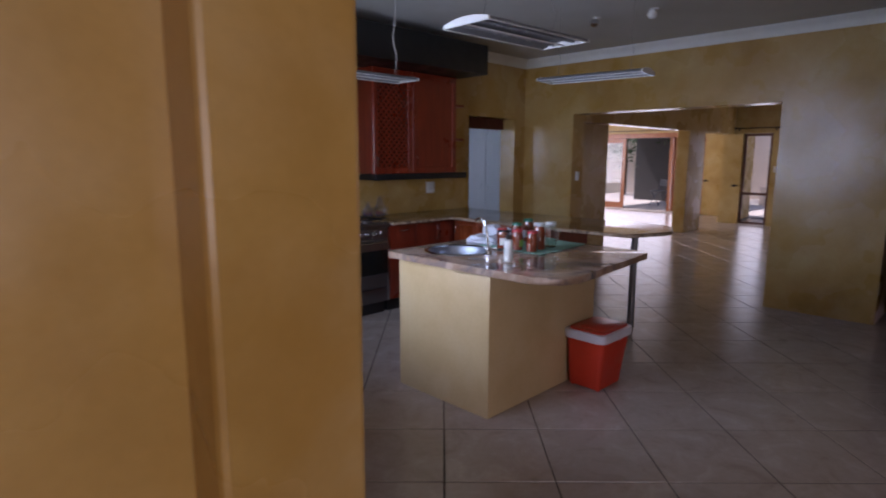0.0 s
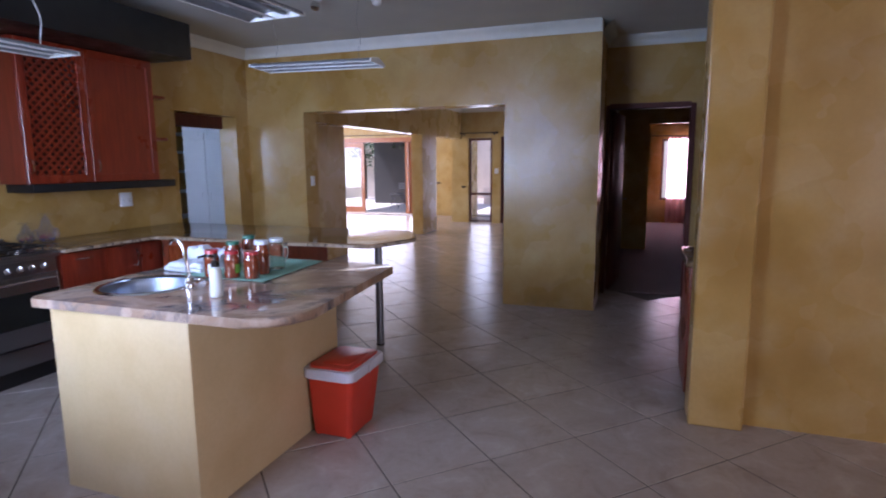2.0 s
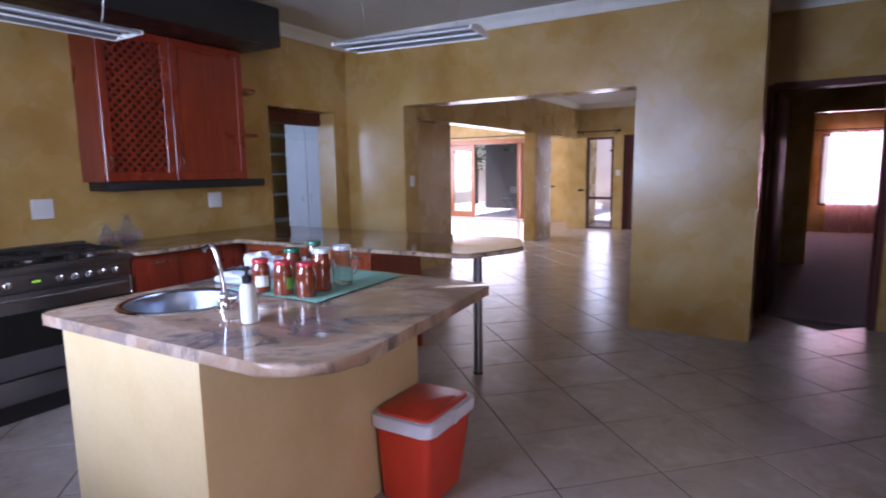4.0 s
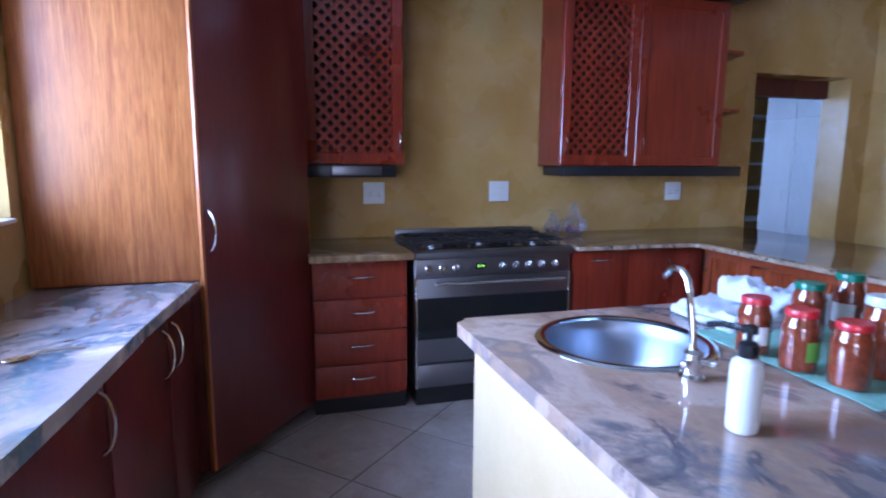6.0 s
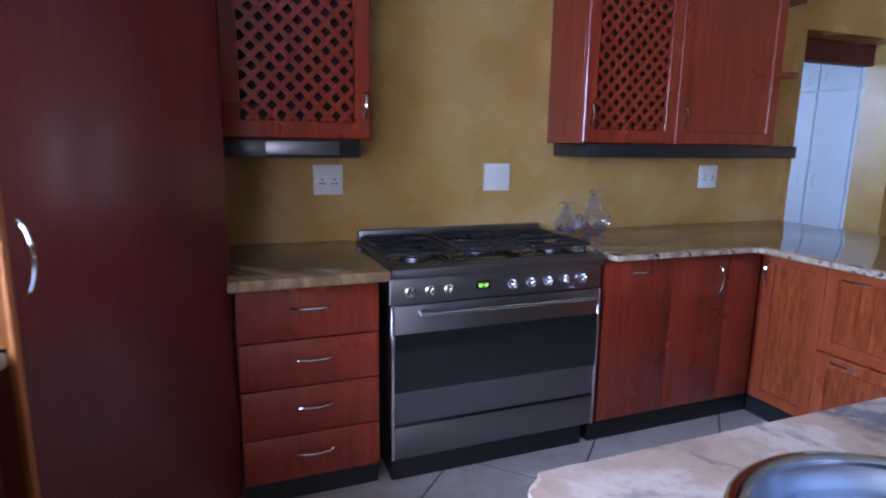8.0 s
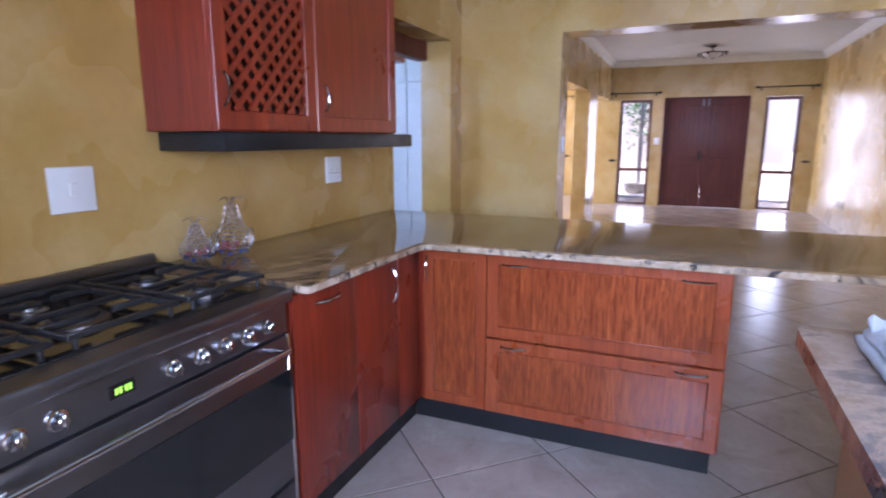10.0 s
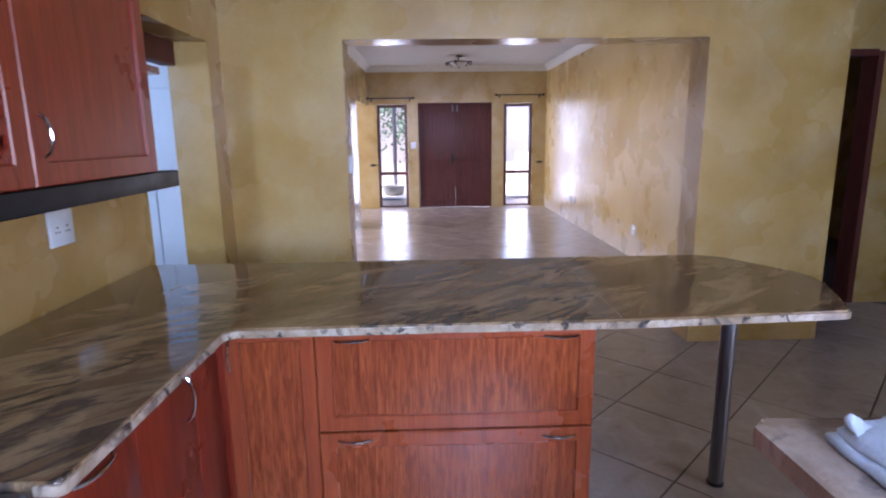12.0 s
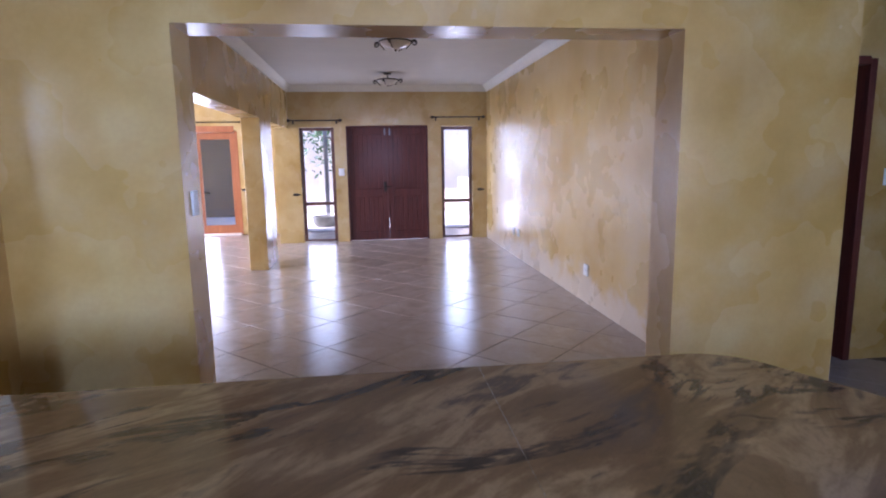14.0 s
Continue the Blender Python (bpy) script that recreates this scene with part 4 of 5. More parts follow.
def tall_window(name, label, x, y0, y1, z1, mid):
    w = thing(name, label, "window", at=(x, (y0 + y1) / 2, 0), kind="structure")
    f = 0.055
    fr = part("window_frame", boxes((x, x + 0.06, y0, y0 + f, 0.015, z1), (x, x + 0.06, y1 - f, y1, 0.015, z1), (x, x + 0.06, y0 + f, y1 - f, z1 - f, z1), (x, x + 0.06, y0 + f, y1 - f, mid - 0.03, mid + 0.03), (x, x + 0.06, y0 + f, y1 - f, 0.015, 0.05), soft=0.004, steps=1), FRAMEWOOD, w)
    for a, b in ((0.045, mid - 0.025), (mid + 0.025, z1 - f + 0.005)):
        g = part("pane", boxes((x + 0.028, x + 0.032, y0 + f - 0.004, y1 - f + 0.004, a, b)), GLASS, w, "clear glass pane")
        g.visible_shadow = False
    return w


tall_window("window_front", "tall dark-framed window beside the front doors", XF + 0.05, 2.05, 2.62, 2.065, 0.705)
tall_window("window_front", "tall dark-framed window with a view of the porch", XF + 0.05, 4.565, 5.165, 2.065, 0.705)


def curtain_rod(y0, y1, z, x):
    t = thing("curtain_rod", "dark bronze curtain rod with leaf finials", "curtain rod", "curtain rods", at=(x, (y0 + y1) / 2, z))
    part("rod", tube([(x - 0.07, y0, z), (x - 0.07, y1, z)], 0.012, 10), BRONZE, t)
    for y, s in ((y0, -1), (y1, 1)):
        part("finial", moved(lathe([(0.0, -0.05), (0.022, -0.03), (0.03, -0.01), (0.018, 0.015), (0.012, 0.03)], 12), pose(x - 0.07, y, z, 90 * s)), BRONZE, t)
        part("bracket", join(tube([(x, y - s * 0.06, z - 0.03), (x - 0.05, y - s * 0.06, z - 0.03), (x - 0.07, y - s * 0.06, z - 0.012)], 0.008, 6), boxes((x - 0.006, x - 0.0005, y - s * 0.06 - 0.015, y - s * 0.06 + 0.015, z - 0.06, z), soft=0.002, steps=1)), BRONZE, t)
    return t


curtain_rod(1.86, 2.78, 2.23, XF)
curtain_rod(4.445, 5.325, 2.185, XF)
curtain_rod(6.35, 10.6, 2.27, XL)
for x, y, z in ((XF, 5.257, 0.885), (XF, 1.915, 0.913), (XL, 6.48, 0.92)):
    t = thing("curtain_holdback", "dark bronze leaf-shaped curtain holdback", "curtain holdback", "curtain holdbacks", at=(x, y, z))
    part("stem", tube([(x, y, z), (x - 0.09, y, z)], 0.009, 8), BRONZE, t)
    part("leaf", moved(lathe([(0.0, -0.075), (0.022, -0.04), (0.028, 0.0), (0.016, 0.05), (0.0, 0.085)], 12), pose(x - 0.10, y, z, 90, 0, 0)), BRONZE, t)


# ---- bowl ceiling lamps in the front room ----
def bowl_lamp(x, y):
    t = thing("bowl_lamp", "frosted glass bowl ceiling lamp on a dark bronze frame", "ceiling light", "bowl lamps", at=(x, y, CEILING))
    part("rose", lathe([(0.06, -0.02), (0.055, -0.005), (0.02, -0.0005)], 20, (x, y, CEILING)), BRONZE, t)
    part("rod", tube([(x, y, CEILING - 0.02), (x, y, CEILING - 0.15)], 0.009, 8), BRONZE, t)
    part("bowl", lathe([(0.005, -0.185), (0.05, -0.178), (0.10, -0.160), (0.145, -0.130), (0.165, -0.106), (0.159, -0.106), (0.095, -0.150), (0.005, -0.176)], 28, (x, y, CEILING), True), FROST, t, "frosted glass bowl")
    part("ring", moved(tube([(0.170 * math.cos(k * math.pi / 14), 0.170 * math.sin(k * math.pi / 14), 0) for k in range(29)], 0.009, 8), pose(x, y, CEILING - 0.106)), BRONZE, t)
    part("finial", lathe([(0.0, -0.205), (0.012, -0.196), (0.008, -0.188), (0.018, -0.183)], 14, (x, y, CEILING)), BRONZE, t)
    for k in range(4):
        pts = [(0.172, 0, -0.11)]
        for s in range(15):
            q = s / 14
            r = 0.034 * (1 - 0.6 * q)
            ang = math.pi - 3.2 * math.pi * q
            pts.append((0.206 + r * math.cos(ang), 0, -0.125 + r * math.sin(ang)))
        arm = join(tube(pts, 0.006, 7), tube([(0.176, 0, -0.115), (0.150, 0, -0.145), (0.118, 0, -0.180)], 0.006, 7))
        part("scroll_arm", moved(arm, pose(x, y, CEILING, 0, 0, 70 + 90 * k)), BRONZE, t)
    return t


FROST = plain("frosted_glass", (0.62, 0.60, 0.55), 0.3, vary=0.1)
bowl_lamp(10.45, 3.61)
bowl_lamp(13.3, 3.615)


# ---- side room glass doors ----
def glass_door(name, label, y0, y1, x, swing=0):
    d = thing(name, label, "glass door", at=(x, y0, 0), kind="structure")
    s = 0.11
    m = pose(x, y0, 0, 0, 0, swing)
    w = y1 - y0
    part("frame", moved(boxes((-0.02, 0.02, 0, s, 0.015, 2.07), (-0.02, 0.02, w - s, w, 0.015, 2.07), (-0.02, 0.02, s, w - s, 0.015, 0.20), (-0.02, 0.02, s, w - s, 1.94, 2.07), soft=0.004, steps=1), m), ORANGEWOOD, d)
    g = part("pane", moved(boxes((-0.003, 0.003, s - 0.005, w - s + 0.005, 0.195, 1.945)), m), GLASS, d, "clear glass pane")
    g.visible_shadow = False
    return d


glass_door("glass_door", "orange varnished hinged glass door", 6.64, 7.44, XL + 0.10)
glass_door("glass_door", "orange varnished glass door panel", 8.87, 9.65, XL + 0.08)
glass_door("glass_door", "orange varnished glass door panel", 9.67, 10.38, XL + 0.08)
structure("door_frame_side", boxes((XL - 0.004, XL + 0.16, 6.575, 6.635, 0, 2.10), (XL - 0.004, XL + 0.16, 7.445, 7.53, 0, 2.10), (XL - 0.004, XL + 0.16, 10.385, 10.43, 0, 2.10), (XL - 0.004, XL + 0.16, 6.635, 10.385, 2.075, 2.20), soft=0.003), ORANGEWOOD, "orange varnished frame of the garden doors", "door frame")
structure("threshold", boxes((XL - 0.10, XL + 0.30, 6.6, 10.4, 0.0, 0.03), soft=0.004), PAVING, "pale stone door threshold", "threshold")

# kitchen window
kw = thing("window_kitchen", "white-sunlit kitchen window with dark wooden frame", "window", at=(1.3, 3.5, 1.15), kind="structure")
part("window_frame", boxes((1.24, 1.30, 2.70, 2.76, 1.155, 2.20), (1.24, 1.30, 4.22, 4.28, 1.155, 2.20), (1.24, 1.30, 2.76, 4.22, 1.155, 1.21), (1.24, 1.30, 2.76, 4.22, 2.14, 2.20), (1.24, 1.30, 3.47, 3.53, 1.21, 2.14), soft=0.004, steps=1), FRAMEWOOD, kw)
for y0, y1 in ((2.755, 3.475), (3.525, 4.225)):
    g = part("pane", boxes((1.268, 1.272, y0, y1, 1.205, 2.145)), GLASS, kw, "clear glass pane")
    g.visible_shadow = False
# Plaster sill whose white colour stands in for the window's glare
part("window_sill", boxes((1.302, 1.58, 2.705, 4.275, 1.15, 1.165), soft=0.004), WHITE, kw, "plaster sill, coloured white for the daylight on it")

# dark door and frame at the passage end
structure("door_frame_passage", boxes((XB - 0.012, XB + 0.17, 0.555, 0.605, 0, 2.08), (XB - 0.012, XB + 0.17, 1.415, 1.453, 0, 2.08), (XB - 0.012, XB + 0.17, 0.605, 1.415, 2.04, 2.095), soft=0.003), DOORWOOD, "dark hardwood door frame in the passage", "door frame")
dd = thing("door_passage", "dark hardwood flush door standing open into the corridor", "door", at=(7.8, 1.28, 0), kind="structure")
part("leaf", moved(boxes((0, 0.80, -0.02, 0.02, 0.012, 2.03), soft=0.003), pose(7.96, 1.39, 0, 0, 0, -6)), DOORWOOD, dd)
part("lever_handle", moved(join(tube([(0, 0, 0), (0, -0.05, 0), (-0.10, -0.055, 0)], 0.009, 8), boxes((-0.02, 0.02, -0.006, 0.0, -0.09, 0.09), soft=0.002)), pose(7.96, 1.39, 0, 0, 0, -6) @ pose(0.74, -0.021, 1.02)), STEEL, dd, "steel lever handle")

# pantry: white cupboards and shelves
def pantry_cupboard(x, seams, z, label):
    """A run of tall doors facing -x, with short upper doors over them."""
    c = thing("pantry_cupboard", label, "cupboard", at=(x + 0.3, (seams[0] + seams[-1]) / 2, 0))
    part("carcass", boxes((x + 0.02, x + 0.55, seams[0], seams[-1], 0.0, 2.6)), CUPBOARD, c)
    for k, (a, b) in enumerate(zip(seams, seams[1:])):
        dr = part("door", boxes((x, x + 0.018, a + 0.004, b - 0.004, 0.08, z - 0.005), soft=0.003, steps=1), CUPBOARD, c)
        hy = b - 0.07 if k % 2 else a + 0.07
        part("handle", moved(bow_handle(0.10, 0.026, True, 0.005), pose(x - 0.001, hy, 1.06, 0, 0, -90)), CUPBOARD, dr)
        up = part("upper_door", boxes((x, x + 0.018, a + 0.004, b - 0.004, z + 0.005, 2.58), soft=0.003, steps=1), CUPBOARD, c)
        part("handle", moved(bow_handle(0.08, 0.026, True, 0.004), pose(x - 0.001, hy, z + 0.10, 0, 0, -90)), CUPBOARD, up)
    return c


pantry_cupboard(7.30, (5.75, 6.155, 6.50, 6.86), 1.80, "tall white built-in pantry cupboard with lacquered doors")
for z in (0.62, 1.03, 1.35, 1.66, 1.95):
    tagged(part("pantry_shelf", boxes((7.9, 9.19, 8.0, 8.395, z, z + 0.03), soft=0.003, steps=1), CUPBOARD), "white painted pantry shelf on the yellow wall", "shelf", "pantry shelves")
structure("door_frame_pantry", boxes((5.815, 5.865, 5.69, 5.77, 0, 1.885), (5.815, 6.718, 5.69, 5.77, 1.885, 2.018), soft=0.003), DOORWOOD, "dark hardwood lining of the pantry doorway", "door frame")

# low cabinet behind the pier
lc = thing("low_cabinet", "red hardwood cabinet with granite top behind the pier", "cabinet", at=(5.1, 0.3, 0))
part("body", boxes((4.80, 5.40, -0.70, 0.745, 0.09, 0.86), soft=0.003), CHERRY, lc)
part("plinth", boxes((4.80, 5.38, -0.70, 0.71, 0.0, 0.09)), BLACK, lc, "black kickboard")
part("top", prism(rounded([(4.795, -0.72, 0), (5.43, -0.72, 0), (5.43, 0.77, 0.02), (4.795, 0.77, 0.02)]), 0.862, 0.90, 0.010), GRANITE, lc, "polished granite top")

# ---- things on the island ----
SAUCE = plain("tomato_sauce", (0.20, 0.040, 0.014), 0.06, vary=0.45, scale=55, coat=1.0, relief=0.0)
LIDRED = plain("red_lid", (0.45, 0.015, 0.02), 0.3, vary=0.1, coat=0.3)
LIDGREEN = plain("green_lid", (0.008, 0.13, 0.075), 0.3, vary=0.1, coat=0.3)
LIDWHITE = plain("pale_lid", (0.55, 0.60, 0.62), 0.3, vary=0.1, coat=0.3)
PAPER = plain("paper_label", (0.66, 0.66, 0.60), 0.6, vary=0.15, scale=60)
GREENPAPER = plain("green_label", (0.12, 0.30, 0.03), 0.5, vary=0.15, scale=40)
MINT = plain("mint_cloth", (0.30, 0.56, 0.44), 0.9, vary=0.25, scale=70, relief=0.4)
TERRY = plain("white_terry", (0.68, 0.70, 0.76), 0.95, vary=0.12, scale=110, relief=1.0)
CLEAR = glass("jar_glass", (0.86, 0.92, 0.90))
INK = plain("black_plastic", (0.012, 0.012, 0.014), 0.3)
SOAP = plain("white_bottle", (0.66, 0.67, 0.64), 0.25, vary=0.05, coat=0.4)


def jar(x, y, r, h, lid_mat, lid_word, label_mat=None, face=230, clear=False, handle=False):
    z = 0.9075
    t = thing("jar", ("empty clear glass jar with %s lid on the green cloth" if clear else "glass jar of tomato sauce with %s lid") % lid_word, "jar", "preserve jars", at=(x, y, z))
    prof = [(r * 0.80, 0.0), (r * 0.96, 0.004), (r, 0.014), (r, h * 0.66), (r * 0.97, h * 0.74), (r * 0.83, h * 0.84), (r * 0.80, h * 0.88), (r * 0.80, h * 0.95)]
    if clear:
        inner = [(q * 0.94, max(zz, 0.008)) for q, zz in prof[::-1]] + [(0.0, 0.008)]
        part("glass", lathe([(0.0, 0.0)] + prof + inner, 28, (x, y, z), True), CLEAR, t)
    else:
        part("glass", lathe(prof, 28, (x, y, z)), SAUCE, t, "glass full of red-brown sauce")
    lid = part("lid", lathe([(r * 0.86, h * 0.885), (r * 0.87, h * 0.90), (r * 0.87, h * 0.985), (r * 0.83, h), (r * 0.70, h * 0.992)], 28, (x, y, z)), lid_mat, t, "%s screw lid" % lid_word)
    if label_mat:
        n, bm = 9, bmesh.new()
        lo = [bm.verts.new((x + (r + 0.0012) * math.cos(radians(face - 42 + 84 * k / n)), y + (r + 0.0012) * math.sin(radians(face - 42 + 84 * k / n)), z + h * 0.20)) for k in range(n + 1)]
        hi = [bm.verts.new((v.co.x, v.co.y, z + h * 0.52)) for v in lo]
        for k in range(n):
            bm.faces.new((lo[k], lo[k + 1], hi[k + 1], hi[k]))
        part("label", bm, label_mat, t, "paper label")
    if handle:
        part("handle", moved(tube([(r * 0.96, 0, h * 0.70), (r * 1.55, 0, h * 0.66), (r * 1.65, 0, h * 0.45), (r * 1.35, 0, h * 0.25), (r * 0.96, 0, h * 0.22)], 0.006, 10), pose(x, y, z, 0, 0, -25)), CLEAR, t, "glass mug handle")
    return t


jar(3.54, 3.105, 0.038, 0.140, LIDRED, "red", PAPER, 235)
jar(3.548, 2.985, 0.039, 0.140, LIDRED, "red", GREENPAPER, 285)
jar(3.565, 2.878, 0.039, 0.138, LIDRED, "red")
jar(3.683, 2.905, 0.041, 0.178, LIDWHITE, "pale blue", PAPER, 320)
jar(3.822, 2.912, 0.043, 0.172, LIDWHITE, "pale blue", None, 0, True, True)
jar(3.775, 3.165, 0.041, 0.150, LIDGREEN, "green")
jar(3.925, 3.175, 0.040, 0.165, LIDGREEN, "green", PAPER, 200)

cloth = bmesh.new()
bmesh.ops.create_grid(cloth, x_segments=36, y_segments=26, size=0.5)
for v in cloth.verts:
    u, w = v.co.x + 0.5, v.co.y + 0.5
    x = 3.505 + 0.62 * u + 0.02 * w
    y = 2.80 + 0.50 * w + 0.01 * u - 0.03 * (1 - u) * (1 - w)
    rise = 0.0035 + 0.0025 * noise.noise(Vector((x * 14, y * 14, 0)))
    if min(u, w, 1 - u) < 0.06:
        rise += 0.003
    v.co = (x, y, 0.9012 + max(rise, 0.001))
ret = bmesh.ops.solidify(cloth, geom=cloth.faces[:], thickness=0.0015)
tagged(part("tea_towel", cloth, MINT), "flat mint green tea towel under the jars", "cloth")


def towel():
    """A folded terry towel: three soft layers with a rumpled upper one."""
    t = thing("folded_towel", "folded white terry towel with grey folds", "towel", at=(3.86, 3.38, 0.9))
    for layer, (x0, x1, y0, y1, z0, h) in enumerate(((3.61, 4.11, 3.245, 3.505, 0.9012, 0.022), (3.625, 4.095, 3.255, 3.495, 0.922, 0.022), (3.77, 4.085, 3.26, 3.49, 0.943, 0.026))):
        bm = boxes((x0, x1, y0, y1, z0, z0 + h))
        bmesh.ops.subdivide_edges(bm, edges=[e for e in bm.edges if (e.verts[0].co - e.verts[1].co).length > 0.1], cuts=34, use_grid_fill=True)
        bmesh.ops.bevel(bm, geom=[e for e in bm.edges if e.calc_face_angle(0) > 1.0], offset=0.009, segments=3, affect="EDGES", profile=0.5)
        for v in bm.verts:
            p = v.co.copy()
            k = 0.020 * noise.noise(Vector((p.x * 11, p.y * 11, layer * 3.1))) + 0.010 * noise.noise(Vector((p.x * 34, p.y * 34, layer))) + 0.005 * noise.noise(Vector((p.x * 110, p.y * 110, layer)))
            top = (p.z - z0) / h
            v.co.z += (k + (0.018 * math.sin((p.x - 3.61) * 16 + p.y * 5) * (layer == 2))) * max(top, 0) * (0.6 + 0.6 * layer)
            v.co.x += 0.008 * noise.noise(Vector((p.y * 14, p.z * 30, layer + 5)))
            v.co.y += 0.008 * noise.noise(Vector((p.x * 14, p.z * 30, layer + 9)))
            v.co.z = max(v.co.z, 0.9008)
        part("fold", bm, TERRY, t)
    return t


towel()

b = thing("soap_bottle", "white soap bottle with a black pump on the island", "soap bottle", at=(3.205, 2.785, 0.9))
part("bottle", lathe([(0.022, 0.0005), (0.026, 0.004), (0.027, 0.012), (0.027, 0.115), (0.024, 0.128), (0.012, 0.136), (0.012, 0.142)], 28, (3.205, 2.785, 0.9)), SOAP, b)
pump = part("pump", lathe([(0.016, 0.136), (0.017, 0.140), (0.017, 0.158), (0.012, 0.162), (0.006, 0.164), (0.006, 0.176), (0.013, 0.178), (0.013, 0.188), (0.010, 0.191)], 20, (3.205, 2.785, 0.9)), INK, b, "black pump collar")
part("spout", tube([(3.205, 2.785, 1.083), (3.185, 2.827, 1.084), (3.17, 2.847, 1.078)], 0.006, 8), INK, pump)

tap = thing("tap", "chrome swan-neck tap with cross lever on the island", "tap", at=(3.29, 3.015, 0.9))
part("base", lathe([(0.028, 0.0005), (0.028, 0.006), (0.020, 0.012), (0.017, 0.05), (0.019, 0.058), (0.012, 0.066)], 24, (3.29, 3.015, 0.9)), CHROME, tap)
neck = [(0, 0, 0.05), (0, 0.006, 0.10), (0, 0.016, 0.15), (0, 0.024, 0.185), (0, 0.034, 0.212), (0, 0.050, 0.228), (0, 0.072, 0.233), (0, 0.092, 0.226), (0, 0.104, 0.210)]
part("spout", moved(tube(neck, 0.0078, 12), pose(3.29, 3.015, 0.9)), CHROME, tap)
part("lever", moved(join(tube([(-0.042, 0, 0.042), (0.042, 0, 0.042)], 0.0065, 10), tube([(0, -0.04, 0.042), (0, 0.0, 0.042)], 0.0065, 10)), pose(3.29, 3.015, 0.9, 0, 0, 30)), CHROME, tap, "chrome cross lever")
for a in (30, 210, 300):
    q = Vector((3.29 + 0.045 * math.cos(radians(a)), 3.015 + 0.045 * math.sin(radians(a)), 0.942))
    part("lever_ball", moved(lathe([(0.0, -0.010), (0.008, -0.006), (0.010, 0.0), (0.008, 0.006), (0.0, 0.010)], 12), pose(*q)), CHROME, tap)

dish = thing("strainer_dish", "small pale plastic strainer in the sink", "strainer", at=(3.395, 3.325, 0.757))
part("bowl", lathe([(0.045, 0.760), (0.060, 0.768), (0.066, 0.778), (0.062, 0.778), (0.045, 0.765), (0.0, 0.764)], 24, (3.395, 3.325, 0)), CLEAR, dish)
part("handle", tube([(3.335, 3.29, 0.776), (3.30, 3.27, 0.778), (3.285, 3.255, 0.777)], 0.006, 8), LIDWHITE, dish)

# ---- cool box ----
def cool_box():
    t = thing("cool_box", "red plastic cool box with white-rimmed red lid", "cool box", at=(4.0, 2.54, 0))
    bm = bmesh.new()
    lo = rounded([(3.835, 2.43, 0.03), (4.125, 2.43, 0.03), (4.125, 2.665, 0.03), (3.835, 2.665, 0.03)], 5)
    hi = rounded([(3.818, 2.405, 0.035), (4.185, 2.405, 0.035), (4.185, 2.685, 0.035), (3.818, 2.685, 0.035)], 5)
    rings = [[bm.verts.new((x, y, 0.012)) for x, y in [(p[0] * 0.98 + 3.98 * 0.02, p[1] * 0.98 + 2.547 * 0.02) for p in lo]], [bm.verts.new((x, y, 0.022)) for x, y in lo], [bm.verts.new((x, y, 0.313)) for x, y in hi]]
    n = len(lo)
    for a, c in zip(rings, rings[1:]):
        for k in range(n):
            bm.faces.new((a[k], a[(k + 1) % n], c[(k + 1) % n], c[k]))
    bm.faces.new(rings[0][::-1]), bm.faces.new(rings[-1])
    part("body", bm, RED, t)
    for x in (3.865, 4.095):
        for y in (2.455, 2.64):
            part("foot", lathe([(0.014, 0.0), (0.016, 0.013)], 12, (x, y, 0)), RED, t)
    part("collar", prism(rounded([(3.800, 2.390, 0.04), (4.205, 2.390, 0.04), (4.205, 2.698, 0.04), (3.800, 2.698, 0.04)], 6), 0.312, 0.362, 0.007), LILAC, t, "off-white rim and folded handle")
    lid = part("lid", prism(rounded([(3.826, 2.416, 0.03), (4.179, 2.416, 0.03), (4.179, 2.672, 0.03), (3.826, 2.672, 0.03)], 6), 0.362, 0.374, 0.005), RED, t, "red lid top")
    part("hatch", prism(rounded([(3.88, 2.45, 0.02), (4.12, 2.45, 0.02), (4.12, 2.62, 0.02), (3.88, 2.62, 0.02)], 5), 0.3735, 0.378, 0.002), RED, lid)
    for y in (2.384, 2.704):
        part("hinge_boss", boxes((3.985, 4.02, y, y + 0.006, 0.31, 0.35), soft=0.003, steps=1), LILAC, t)
    for ob in t.children:
        ob.matrix_parent_inverse = pose(-4.0, -2.54, 0)
    t.location, t.scale = (3.925, 2.565, 0), (1, 1, 1.08)
    return t


cool_box()

# ---- wire ornaments by the cooker ----
WIRE = brushed("silver_wire", (0.40, 0.40, 0.45), 0.25)
BEADBLUE = plain("blue_bead", (0.02, 0.07, 0.30), 0.25)
BEADROSE = plain("rose_bead", (0.38, 0.10, 0.10), 0.3)


